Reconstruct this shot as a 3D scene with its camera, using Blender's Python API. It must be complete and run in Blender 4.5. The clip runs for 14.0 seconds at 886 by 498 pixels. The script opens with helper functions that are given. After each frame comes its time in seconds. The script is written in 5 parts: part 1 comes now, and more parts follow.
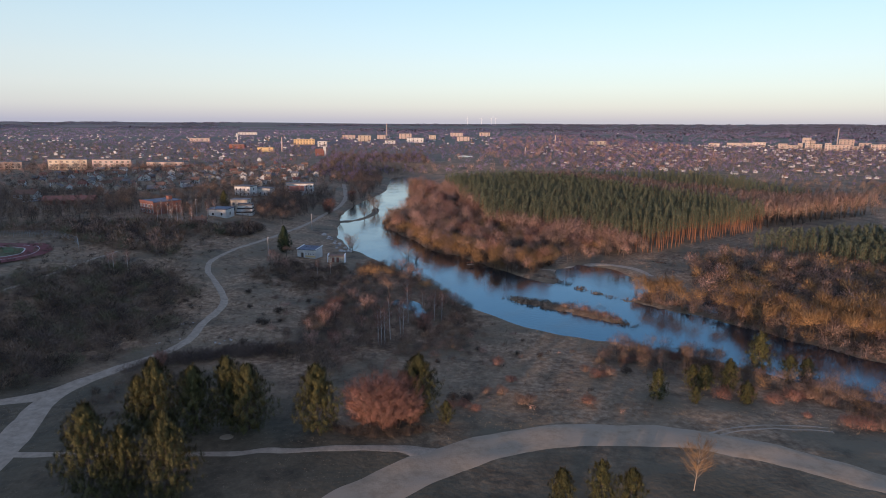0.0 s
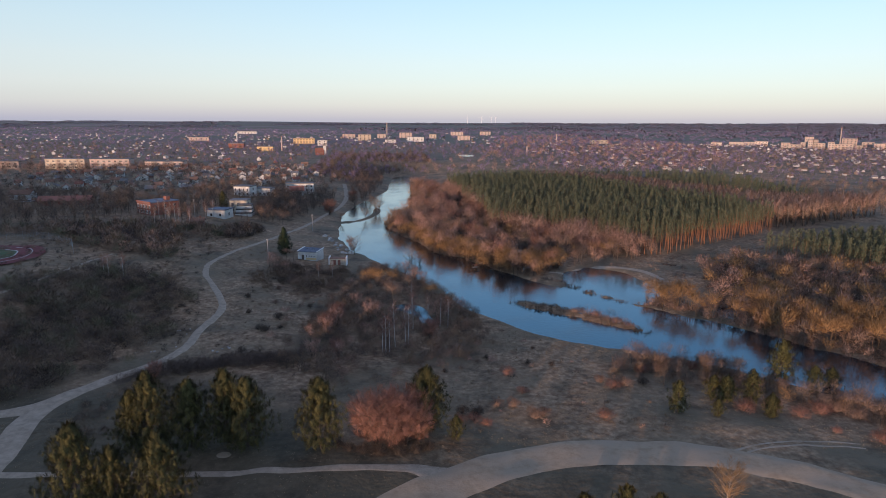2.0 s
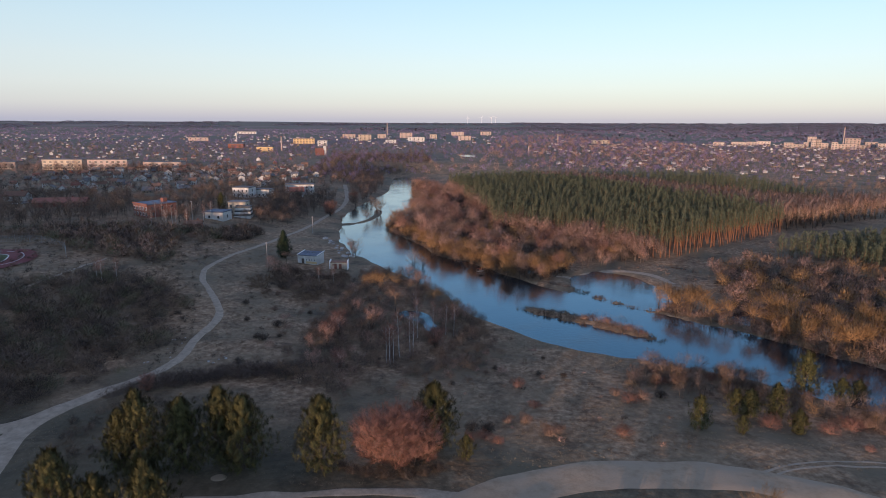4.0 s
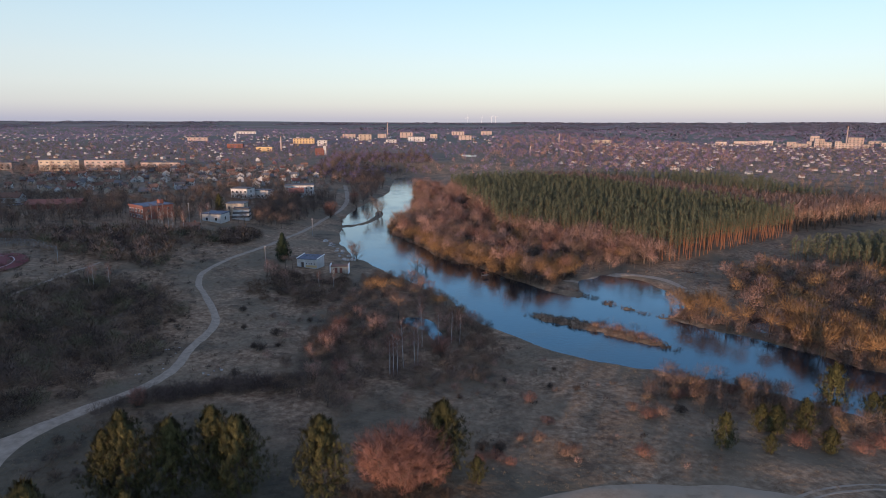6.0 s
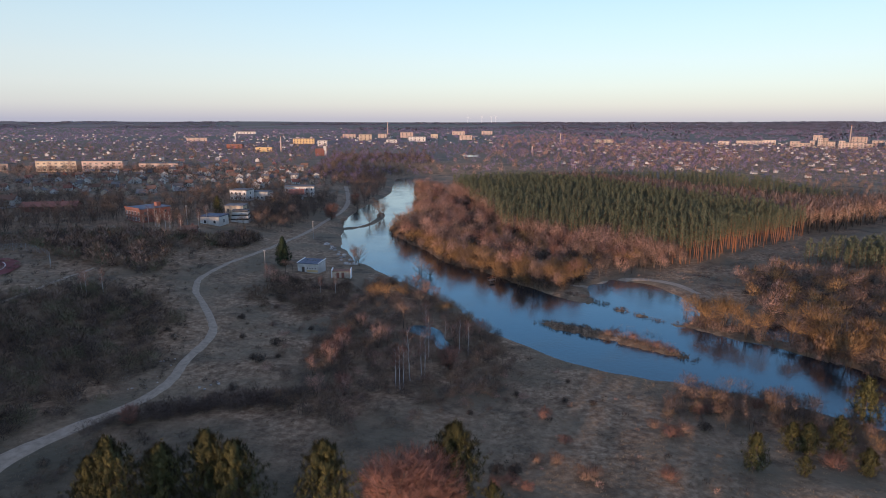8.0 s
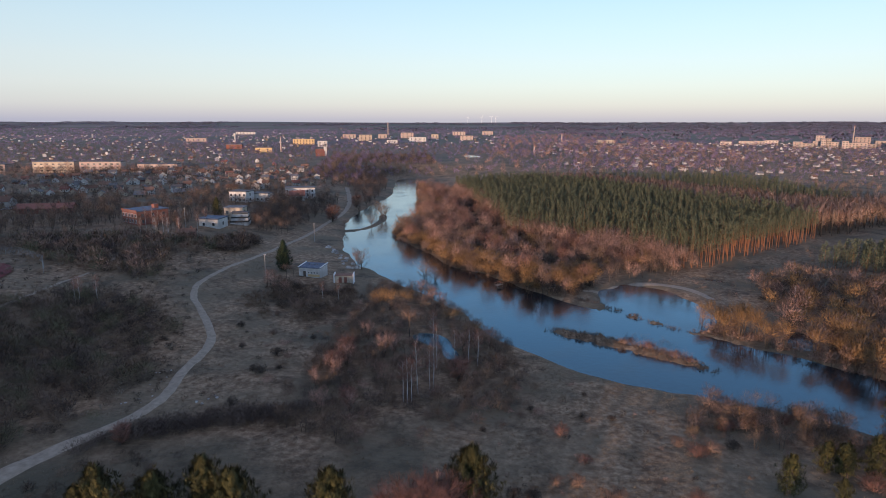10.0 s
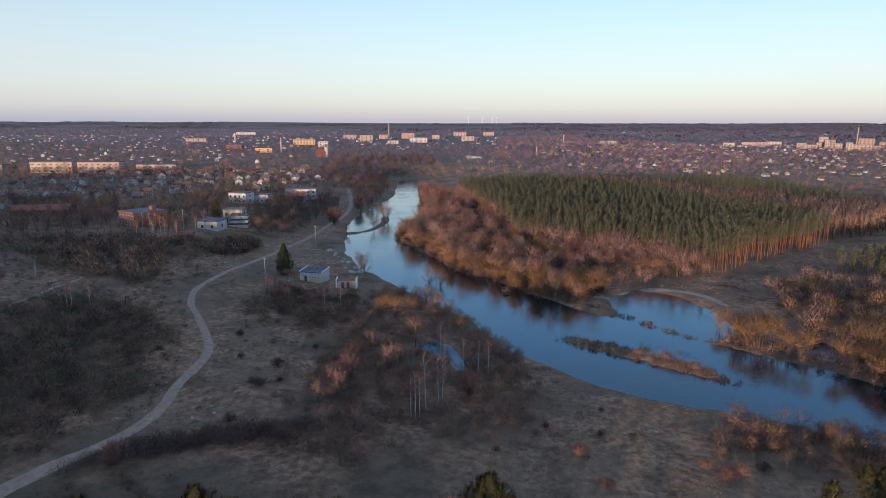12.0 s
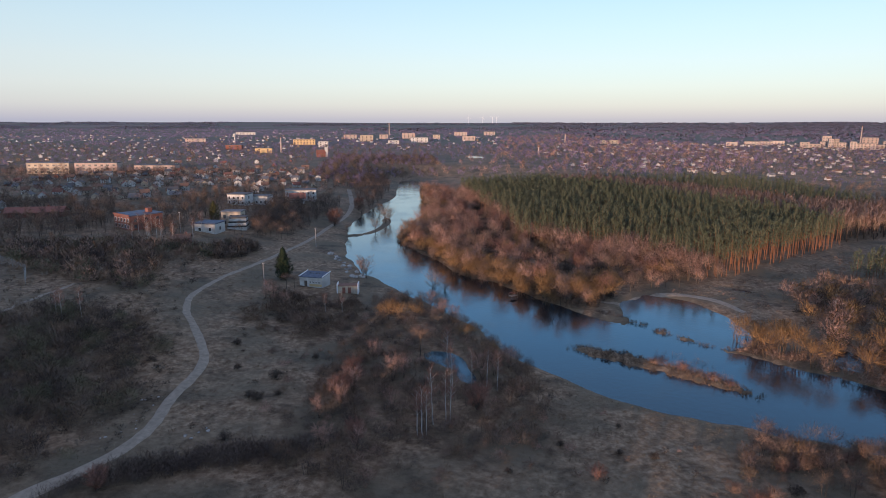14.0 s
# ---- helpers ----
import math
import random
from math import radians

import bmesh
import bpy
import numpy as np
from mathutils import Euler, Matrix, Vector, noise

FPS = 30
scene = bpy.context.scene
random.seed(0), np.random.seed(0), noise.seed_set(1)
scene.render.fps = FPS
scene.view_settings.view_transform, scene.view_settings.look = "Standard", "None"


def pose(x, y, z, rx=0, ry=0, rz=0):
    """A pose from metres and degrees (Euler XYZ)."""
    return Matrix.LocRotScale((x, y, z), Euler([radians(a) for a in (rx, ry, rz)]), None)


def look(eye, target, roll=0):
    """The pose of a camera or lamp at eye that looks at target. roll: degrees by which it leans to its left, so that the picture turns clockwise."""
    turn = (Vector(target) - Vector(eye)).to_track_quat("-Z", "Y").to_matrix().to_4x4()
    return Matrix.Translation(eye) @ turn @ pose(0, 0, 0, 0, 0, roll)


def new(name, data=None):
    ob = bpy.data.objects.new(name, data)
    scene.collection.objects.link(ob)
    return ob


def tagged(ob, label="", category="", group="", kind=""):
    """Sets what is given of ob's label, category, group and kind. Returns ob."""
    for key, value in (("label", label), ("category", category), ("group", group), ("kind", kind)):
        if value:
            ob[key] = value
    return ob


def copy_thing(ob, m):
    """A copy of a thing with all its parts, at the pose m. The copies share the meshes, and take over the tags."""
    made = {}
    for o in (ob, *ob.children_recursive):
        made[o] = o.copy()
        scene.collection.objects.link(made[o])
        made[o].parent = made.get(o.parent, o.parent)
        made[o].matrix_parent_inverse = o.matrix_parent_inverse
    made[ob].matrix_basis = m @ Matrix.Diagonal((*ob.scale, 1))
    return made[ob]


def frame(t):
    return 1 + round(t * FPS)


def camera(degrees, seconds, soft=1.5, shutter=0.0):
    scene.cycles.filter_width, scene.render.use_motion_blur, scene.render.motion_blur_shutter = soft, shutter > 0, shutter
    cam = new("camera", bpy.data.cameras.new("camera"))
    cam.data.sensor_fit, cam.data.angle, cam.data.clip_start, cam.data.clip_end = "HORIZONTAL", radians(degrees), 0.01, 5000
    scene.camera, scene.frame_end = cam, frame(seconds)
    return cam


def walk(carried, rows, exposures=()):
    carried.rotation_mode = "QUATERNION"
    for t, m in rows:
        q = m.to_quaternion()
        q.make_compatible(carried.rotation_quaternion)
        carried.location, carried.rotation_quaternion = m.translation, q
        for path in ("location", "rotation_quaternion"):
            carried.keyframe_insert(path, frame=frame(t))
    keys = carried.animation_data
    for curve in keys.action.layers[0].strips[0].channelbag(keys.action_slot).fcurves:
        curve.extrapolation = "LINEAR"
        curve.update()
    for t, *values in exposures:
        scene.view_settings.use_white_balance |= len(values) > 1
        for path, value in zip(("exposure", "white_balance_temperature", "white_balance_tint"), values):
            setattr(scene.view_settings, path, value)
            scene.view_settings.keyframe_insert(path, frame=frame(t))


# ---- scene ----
cam = camera(70.7, 14.0, 0.95)
PATH = [
    (0, (7.192, 6.513, 57.1), (7.178, 8.472, 56.699), 0.3),
    (0.5, (6.755, 8.138, 57.077), (6.742, 10.097, 56.675), 0.3),
    (1, (6.3, 9.801, 57.043), (6.287, 11.76, 56.64), 0.3),
    (1.5, (5.81, 11.435, 57.027), (5.796, 13.394, 56.623), 0.3),
    (2, (5.332, 13.028, 57.005), (5.319, 14.987, 56.601), 0.3),
    (2.5, (4.901, 14.666, 56.994), (4.888, 16.625, 56.59), 0.3),
    (3, (4.483, 16.374, 56.992), (4.47, 18.333, 56.588), 0.3),
    (5.5, (2.746, 25.113, 56.909), (2.733, 27.072, 56.505), 0.2),
    (6, (2.33, 26.897, 56.914), (2.317, 28.855, 56.509), 0.2),
    (6.5, (1.915, 28.661, 56.928), (1.901, 30.62, 56.523), 0.1),
    (7, (1.475, 30.431, 56.977), (1.461, 32.39, 56.571), 0.1),
    (7.5, (1.013, 32.156, 57.013), (0.999, 34.114, 56.607), 0.1),
    (8, (0.498, 33.918, 57.028), (0.485, 35.877, 56.622), 0.1),
    (10.5, (-2.158, 42.286, 56.888), (-2.17, 44.244, 56.484), 0.1),
    (11, (-2.677, 43.977, 56.844), (-2.689, 45.936, 56.441), 0.1),
    (11.5, (-3.154, 45.701, 56.804), (-3.166, 47.66, 56.401), 0.1),
    (12, (-3.609, 47.483, 56.776), (-3.621, 49.442, 56.373), 0.2),
    (12.5, (-4.002, 49.211, 56.743), (-4.014, 51.169, 56.339), 0.1),
    (13, (-4.325, 50.938, 56.738), (-4.337, 52.896, 56.334), 0.1),
    (13.5, (-4.661, 52.672, 56.732), (-4.674, 54.631, 56.328), 0.1),
    (14, (-5.03, 54.477, 56.736), (-5.043, 56.436, 56.332), 0.1),
]
walk(cam, [(t, look(eye, target, roll)) for t, eye, target, roll in PATH])

# ---------------------------------------------------------------- light
SUN_EL, SUN_AZ = 4.0, math.atan2(-0.42, -0.90)   # the sun stands low behind the camera, to its left
world = bpy.data.worlds.new("world")
scene.world = world
world.use_nodes = True
wn, wl = world.node_tree.nodes, world.node_tree.links
sky = wn.new("ShaderNodeTexSky")
sky.sky_type, sky.sun_disc = "NISHITA", False
sky.sun_elevation, sky.sun_rotation = radians(SUN_EL), SUN_AZ
sky.altitude, sky.air_density, sky.dust_density, sky.ozone_density = 100, 1.0, 0.4, 3.0
wl.new(sky.outputs[0], wn["Background"].inputs[0])
wn["Background"].inputs[1].default_value = 0.10
# the pale evening arch opposite the sun: rose haze at the horizon, cream, then clear blue
coord, split, arch, glow, both = (wn.new("ShaderNode" + k) for k in ("TexCoord", "SeparateXYZ", "ValToRGB", "Background", "AddShader"))
wl.new(coord.outputs["Generated"], split.inputs[0])
wl.new(split.outputs["Z"], arch.inputs[0])
ARCH = [(0.0, (0.25, 0.33, 0.58)), (0.022, (0.42, 0.45, 0.62)), (0.05, (0.52, 0.50, 0.62)), (0.085, (0.55, 0.52, 0.58)), (0.13, (0.52, 0.535, 0.56)),
        (0.18, (0.46, 0.525, 0.55)), (0.225, (0.25, 0.47, 0.78)), (0.33, (0.16, 0.43, 0.88)), (0.6, (0.29, 0.295, 0.45)), (1.0, (0.28, 0.245, 0.35))]
arch.color_ramp.elements.remove(arch.color_ramp.elements[1])
for i, (z, c) in enumerate(ARCH):
    el = arch.color_ramp.elements[0] if i == 0 else arch.color_ramp.elements.new(z)
    el.position, el.color = z, (*c, 1)
wl.new(arch.outputs[0], glow.inputs[0])
glow.inputs[1].default_value = 0.45
wl.new(wn["Background"].outputs[0], both.inputs[0])
wl.new(glow.outputs[0], both.inputs[1])
wl.new(both.outputs[0], wn["World Output"].inputs[0])
sun = new("sun", bpy.data.lights.new("sun", "SUN"))
sun.data.energy, sun.data.angle, sun.data.color = 2.6, radians(0.6), (1.0, 0.655, 0.49)
ce = math.cos(radians(SUN_EL))
sun_way = Vector((math.sin(SUN_AZ) * ce, math.cos(SUN_AZ) * ce, math.sin(radians(SUN_EL))))
sun.matrix_world = look(sun_way * 300, (0, 0, 0))
scene.view_settings.exposure = 0.98


# ---------------------------------------------------------------- materials
def material(name, colors, scale=1.0, detail=6, rough=0.9, bump=0.0, bump_scale=None, metal=0.0, island=0.0, objrand=0.0,
             broad=None, broad_scale=0.03, spec=0.3, stretch=(1, 1, 1), stops=(0.35, 0.65)):
    """A rough surface: a fine noise between two or three colours, a broad noise towards another, a bump."""
    m = bpy.data.materials.new(name)
    m.use_nodes = True
    n, l = m.node_tree.nodes, m.node_tree.links
    bs = n["Principled BSDF"]
    bs.inputs["Roughness"].default_value, bs.inputs["Metallic"].default_value = rough, metal
    bs.inputs["Specular IOR Level"].default_value = spec
    tc = n.new("ShaderNodeTexCoord")
    mp = n.new("ShaderNodeMapping")
    mp.inputs["Scale"].default_value = stretch
    l.new(tc.outputs["Object"], mp.inputs["Vector"])
    no = n.new("ShaderNodeTexNoise")
    no.inputs["Scale"].default_value, no.inputs["Detail"].default_value = scale, detail
    no.inputs["Roughness"].default_value = 0.65
    l.new(mp.outputs[0], no.inputs["Vector"])
    ramp = n.new("ShaderNodeValToRGB")
    l.new(no.outputs["Fac"], ramp.inputs[0])
    for i, c in enumerate(colors):
        e = ramp.color_ramp.elements[i] if i < 2 else ramp.color_ramp.elements.new(0.5)
        e.color = (*c, 1)
    lo, hi = stops
    if len(colors) == 3:
        els = ramp.color_ramp.elements
        els[0].position, els[1].position, els[2].position = lo, (lo + hi) / 2, hi
        for e, c in zip(els, colors):
            e.color = (*c, 1)
    else:
        ramp.color_ramp.elements[0].position, ramp.color_ramp.elements[1].position = lo, hi
    out = ramp.outputs[0]
    if broad:
        nb = n.new("ShaderNodeTexNoise")
        nb.inputs["Scale"].default_value, nb.inputs["Detail"].default_value = broad_scale, 4
        l.new(tc.outputs["Object"], nb.inputs["Vector"])
        r2 = n.new("ShaderNodeMapRange")
        r2.inputs[1].default_value, r2.inputs[2].default_value = 0.42, 0.62
        l.new(nb.outputs["Fac"], r2.inputs[0])
        mx = n.new("ShaderNodeMix")
        mx.data_type = "RGBA"
        l.new(r2.outputs[0], mx.inputs[0])
        l.new(out, mx.inputs[6])
        mx.inputs[7].default_value = (*broad, 1)
        out = mx.outputs[2]
    for amount, kind in ((island, "ShaderNodeNewGeometry"), (objrand, "ShaderNodeObjectInfo")):
        if amount:
            g = n.new(kind)
            r3 = n.new("ShaderNodeMapRange")
            r3.inputs[3].default_value, r3.inputs[4].default_value = 1 - amount, 1 + amount
            l.new(g.outputs["Random Per Island" if island and kind.endswith("Geometry") else "Random"], r3.inputs[0])
            hs = n.new("ShaderNodeHueSaturation")
            l.new(r3.outputs[0], hs.inputs["Value"])
            l.new(out, hs.inputs["Color"])
            out = hs.outputs[0]
    l.new(out, bs.inputs["Base Color"])
    if bump:
        nb2 = n.new("ShaderNodeTexNoise")
        nb2.inputs["Scale"].default_value, nb2.inputs["Detail"].default_value = bump_scale or scale, 5
        l.new(tc.outputs["Object"], nb2.inputs["Vector"])
        bp = n.new("ShaderNodeBump")
        bp.inputs["Strength"].default_value, bp.inputs["Distance"].default_value = 1.0, bump
        l.new(nb2.outputs["Fac"], bp.inputs["Height"])
        l.new(bp.outputs[0], bs.inputs["Normal"])
    return m


M = {}
M["grass"] = material("dry_grass", [(0.137, 0.0853, 0.0478), (0.218, 0.148, 0.0883), (0.319, 0.229, 0.143)], scale=0.7, detail=9, bump=0.25,
                      bump_scale=0.9, broad=(0.135, 0.108, 0.068), broad_scale=0.05, stops=(0.38, 0.62))
gm = M["grass"].node_tree
gcol = gm.nodes["Principled BSDF"].inputs["Base Color"]
prev = gcol.links[0].from_socket
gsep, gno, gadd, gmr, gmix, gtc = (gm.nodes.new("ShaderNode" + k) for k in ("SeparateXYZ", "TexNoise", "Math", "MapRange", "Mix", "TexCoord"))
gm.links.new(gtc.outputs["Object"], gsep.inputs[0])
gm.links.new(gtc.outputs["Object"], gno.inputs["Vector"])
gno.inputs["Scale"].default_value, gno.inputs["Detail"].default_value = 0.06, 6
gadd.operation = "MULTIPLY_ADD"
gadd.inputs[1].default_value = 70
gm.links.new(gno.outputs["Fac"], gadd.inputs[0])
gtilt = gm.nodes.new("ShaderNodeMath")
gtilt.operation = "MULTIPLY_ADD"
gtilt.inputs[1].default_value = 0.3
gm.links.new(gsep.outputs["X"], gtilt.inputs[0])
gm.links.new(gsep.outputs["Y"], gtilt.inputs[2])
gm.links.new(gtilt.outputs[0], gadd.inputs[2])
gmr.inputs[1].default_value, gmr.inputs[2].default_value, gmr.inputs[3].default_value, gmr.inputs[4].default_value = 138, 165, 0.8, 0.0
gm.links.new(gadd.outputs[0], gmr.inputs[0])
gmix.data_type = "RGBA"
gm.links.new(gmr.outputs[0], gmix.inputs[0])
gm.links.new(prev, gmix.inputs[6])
# greener short grass near by; the foreground's dim light is painted in too
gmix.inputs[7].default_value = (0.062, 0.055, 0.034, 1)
# dark trodden patches and pale dry swathes
gpa, gpr, gpm = (gm.nodes.new("ShaderNode" + k) for k in ("TexNoise", "ValToRGB", "Mix"))
gpa.inputs["Scale"].default_value, gpa.inputs["Detail"].default_value, gpa.inputs["Roughness"].default_value = 0.11, 7, 0.7
gm.links.new(gtc.outputs["Object"], gpa.inputs["Vector"])
gm.links.new(gpa.outputs["Fac"], gpr.inputs[0])
for el, (at, v) in zip((gpr.color_ramp.elements[0], gpr.color_ramp.elements[1], gpr.color_ramp.elements.new(0.5)), ((0.36, 0.55), (0.66, 1.5), (0.5, 1.08))):
    el.position, el.color = at, (v, v, v, 1)
gpm.data_type, gpm.blend_type = "RGBA", "MULTIPLY"
gpm.inputs[0].default_value = 1.0
gm.links.new(gmix.outputs[2], gpm.inputs[6])
gm.links.new(gpr.outputs[0], gpm.inputs[7])
# far off: a patchwork of ploughed, stubble and winter-green fields
gvo, gvr, gfm, gfx = (gm.nodes.new("ShaderNode" + k) for k in ("TexVoronoi", "ValToRGB", "MapRange", "Mix"))
gvo.inputs["Scale"].default_value = 0.0035
gm.links.new(gtc.outputs["Object"], gvo.inputs["Vector"])
gvs = gm.nodes.new("ShaderNodeSeparateColor")
gm.links.new(gvo.outputs["Color"], gvs.inputs[0])
gm.links.new(gvs.outputs[0], gvr.inputs[0])
gvr.color_ramp.interpolation = "CONSTANT"
for el, (at, c) in zip((gvr.color_ramp.elements[0], gvr.color_ramp.elements[1], gvr.color_ramp.elements.new(0.3), gvr.color_ramp.elements.new(0.7)),
                       ((0.0, (0.15, 0.115, 0.105)), (0.55, (0.25, 0.20, 0.155)), (0.3, (0.125, 0.12, 0.09)), (0.8, (0.18, 0.14, 0.125)))):
    el.position, el.color = at, (*c, 1)
gfm.inputs[1].default_value, gfm.inputs[2].default_value = 700, 1300
gm.links.new(gsep.outputs["Y"], gfm.inputs[0])
gfx.data_type = "RGBA"
gm.links.new(gfm.outputs[0], gfx.inputs[0])
gm.links.new(gpm.outputs[2], gfx.inputs[6])
gm.links.new(gvr.outputs[0], gfx.inputs[7])
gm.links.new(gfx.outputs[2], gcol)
M["sand"] = material("gravel_road", [(0.25, 0.19, 0.125), (0.34, 0.265, 0.18)], scale=0.6, detail=8, bump=0.04, bump_scale=3,
                     broad=(0.30, 0.24, 0.17), broad_scale=0.15)
M["track"] = material("dirt_track", [(0.24, 0.195, 0.14), (0.36, 0.295, 0.22)], scale=0.8, detail=8, bump=0.05, bump_scale=3)
M["bark"] = material("bark", [(0.06, 0.045, 0.035), (0.14, 0.11, 0.085)], scale=3, rough=0.95, bump=0.03, stretch=(1, 1, 0.3))
M["birch_bark"] = material("birch_bark", [(0.52, 0.47, 0.42), (0.42, 0.38, 0.34), (0.10, 0.085, 0.075)], scale=2.2, rough=0.7, stretch=(1, 1, 2.5), stops=(0.4, 0.78))
M["willow_bark"] = material("willow_bark", [(0.0992, 0.0638, 0.0385), (0.161, 0.107, 0.066)], scale=2)
M["pine_bark"] = material("pine_bark", [(0.26, 0.11, 0.05), (0.16, 0.08, 0.05)], scale=2.5, rough=0.95, stretch=(1, 1, 0.3), bump=0.03)
M["twig_brown"] = material("brown_twigs", [(0.18, 0.116, 0.0842), (0.321, 0.203, 0.144)], scale=0.12, detail=3, island=0.13, objrand=0.2)
M["twig_gold"] = material("golden_willow_twigs", [(0.252, 0.144, 0.062), (0.407, 0.234, 0.0988)], scale=0.12, detail=3, island=0.13, objrand=0.2)
M["twig_red"] = material("reddish_twigs", [(0.196, 0.0966, 0.0707), (0.309, 0.151, 0.108)], scale=0.12, detail=3, island=0.13, objrand=0.18)
M["twig_rose"] = material("rose_brown_twigs", [(0.312, 0.187, 0.14), (0.489, 0.291, 0.216)], scale=0.12, detail=3, island=0.13)
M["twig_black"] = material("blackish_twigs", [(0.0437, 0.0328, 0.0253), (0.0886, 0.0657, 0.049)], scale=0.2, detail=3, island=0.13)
M["twig_straw"] = material("pale_straw_twigs", [(0.19, 0.155, 0.115), (0.29, 0.235, 0.175)], scale=0.2, detail=3, island=0.13)
M["twig_tan"] = material("tan_aspen_twigs", [(0.257, 0.17, 0.121), (0.373, 0.246, 0.176)], scale=0.1, detail=3, island=0.13)
M["twig_dark"] = material("dark_twigs", [(0.0878, 0.0651, 0.0526), (0.163, 0.12, 0.0925)], scale=0.10, detail=3, island=0.13, objrand=0.18)
M["twig_grey"] = material("grey_brown_twigs", [(0.16, 0.109, 0.0733), (0.267, 0.181, 0.119)], scale=0.10, detail=3, island=0.13, objrand=0.18)
M["twig_moss"] = material("mossy_grey_twigs", [(0.106, 0.0994, 0.056), (0.168, 0.152, 0.0864)], scale=0.1, detail=3, island=0.13, objrand=0.15)
# distance haze is put into this purple twig colour
M["twig_far"] = material("haze_tinted_bare_woods", [(0.19, 0.144, 0.225), (0.312, 0.22, 0.321)], scale=0.02, detail=3, island=0.13)
# horizon canopy, paled to grey-lilac to paint the haze over it
M["canopy"] = material("haze_tinted_far_canopy", [(0.228, 0.204, 0.232), (0.324, 0.294, 0.336)], scale=0.004, detail=5)
M["pale_bark"] = material("pale_bark", [(0.272, 0.211, 0.152), (0.368, 0.296, 0.22)], scale=2)
M["needle"] = material("pine_needles", [(0.047, 0.0492, 0.0163), (0.103, 0.0915, 0.0296)], scale=0.5, detail=4, island=0.4, objrand=0.15, rough=0.75)
M["spruce"] = material("spruce_needles", [(0.018, 0.03, 0.014), (0.035, 0.05, 0.02)], scale=0.5, detail=4, island=0.4, rough=0.75)
M["needle_far"] = material("forest_pine_needles", [(0.0644, 0.0781, 0.045), (0.12, 0.128, 0.075)], scale=0.12, detail=4, island=0.35, rough=0.8)

wm = bpy.data.materials.new("river_water")
wm.use_nodes = True
n, l = wm.node_tree.nodes, wm.node_tree.links
bs = n["Principled BSDF"]
bs.inputs["Base Color"].default_value = (0.010, 0.014, 0.018, 1)
bs.inputs["Roughness"].default_value, bs.inputs["IOR"].default_value = 0.06, 1.333
tc, mp = n.new("ShaderNodeTexCoord"), n.new("ShaderNodeMapping")
l.new(tc.outputs["Object"], mp.inputs[0])
w1, w2 = n.new("ShaderNodeTexNoise"), n.new("ShaderNodeTexNoise")
w1.inputs["Scale"].default_value, w1.inputs["Detail"].default_value = 0.8, 5
w2.inputs["Scale"].default_value, w2.inputs["Detail"].default_value = 0.07, 3
l.new(mp.outputs[0], w1.inputs[0])
l.new(mp.outputs[0], w2.inputs[0])
mul = n.new("ShaderNodeMath")
mul.operation = "MULTIPLY"
l.new(w1.outputs[0], mul.inputs[0])
l.new(w2.outputs[0], mul.inputs[1])
bp = n.new("ShaderNodeBump")
streak = n.new("ShaderNodeMapRange")
streak.inputs[1].default_value, streak.inputs[2].default_value, streak.inputs[3].default_value, streak.inputs[4].default_value = 0.4, 0.65, 0.04, 0.2
l.new(w2.outputs[0], streak.inputs[0])
l.new(streak.outputs[0], bs.inputs["Roughness"])
bp.inputs["Strength"].default_value, bp.inputs["Distance"].default_value = 0.6, 0.13
l.new(mul.outputs[0], bp.inputs["Height"])
l.new(bp.outputs[0], bs.inputs["Normal"])
l.new(bp.outputs[0], bs.inputs["Coat Normal"])
bs.inputs["Coat Weight"].default_value, bs.inputs["Coat Roughness"].default_value = 0.38, 0.1
M["water"] = wm


# ---------------------------------------------------------------- mesh helpers
def mesh_from(name, V, F, N=None):
    """A mesh from arrays; N, where given, are the soft normals of a crown's fine twigs."""
    me = bpy.data.meshes.new(name)
    V, F = np.asarray(V, np.float32), np.asarray(F, np.int32)
    me.vertices.add(len(V))
    me.vertices.foreach_set("co", V.ravel())
    me.loops.add(F.size)
    me.loops.foreach_set("vertex_index", F.ravel())
    me.polygons.add(len(F))
    me.polygons.foreach_set("loop_start", np.arange(0, F.size, F.shape[1], dtype=np.int32))
    if N is not None:
        me.attributes.new("custom_normal", "FLOAT_VECTOR", "POINT").data.foreach_set("vector", np.asarray(N, np.float32).ravel())
    me.update(calc_edges=True)
    return me


def part(name, bm, mat, parent, label=""):
    """Links a bmesh or a mesh as one mesh object under a thing."""
    if isinstance(bm, bmesh.types.BMesh):
        me = bpy.data.meshes.new(name)
        bm.to_mesh(me)
        bm.free()
    else:
        me = bm
    if not me.materials:
        me.materials.append(M[mat])
    ob = new(name, me)
    ob.parent = parent
    if label:
        ob["label"] = label
    return ob


def box(bm, x0, x1, y0, y1, z0, z1):
    r = bmesh.ops.create_cube(bm, size=1)
    for v in r["verts"]:
        v.co = ((x0 + x1) / 2 + v.co.x * (x1 - x0), (y0 + y1) / 2 + v.co.y * (y1 - y0), (z0 + z1) / 2 + v.co.z * (z1 - z0))
    return r["verts"]


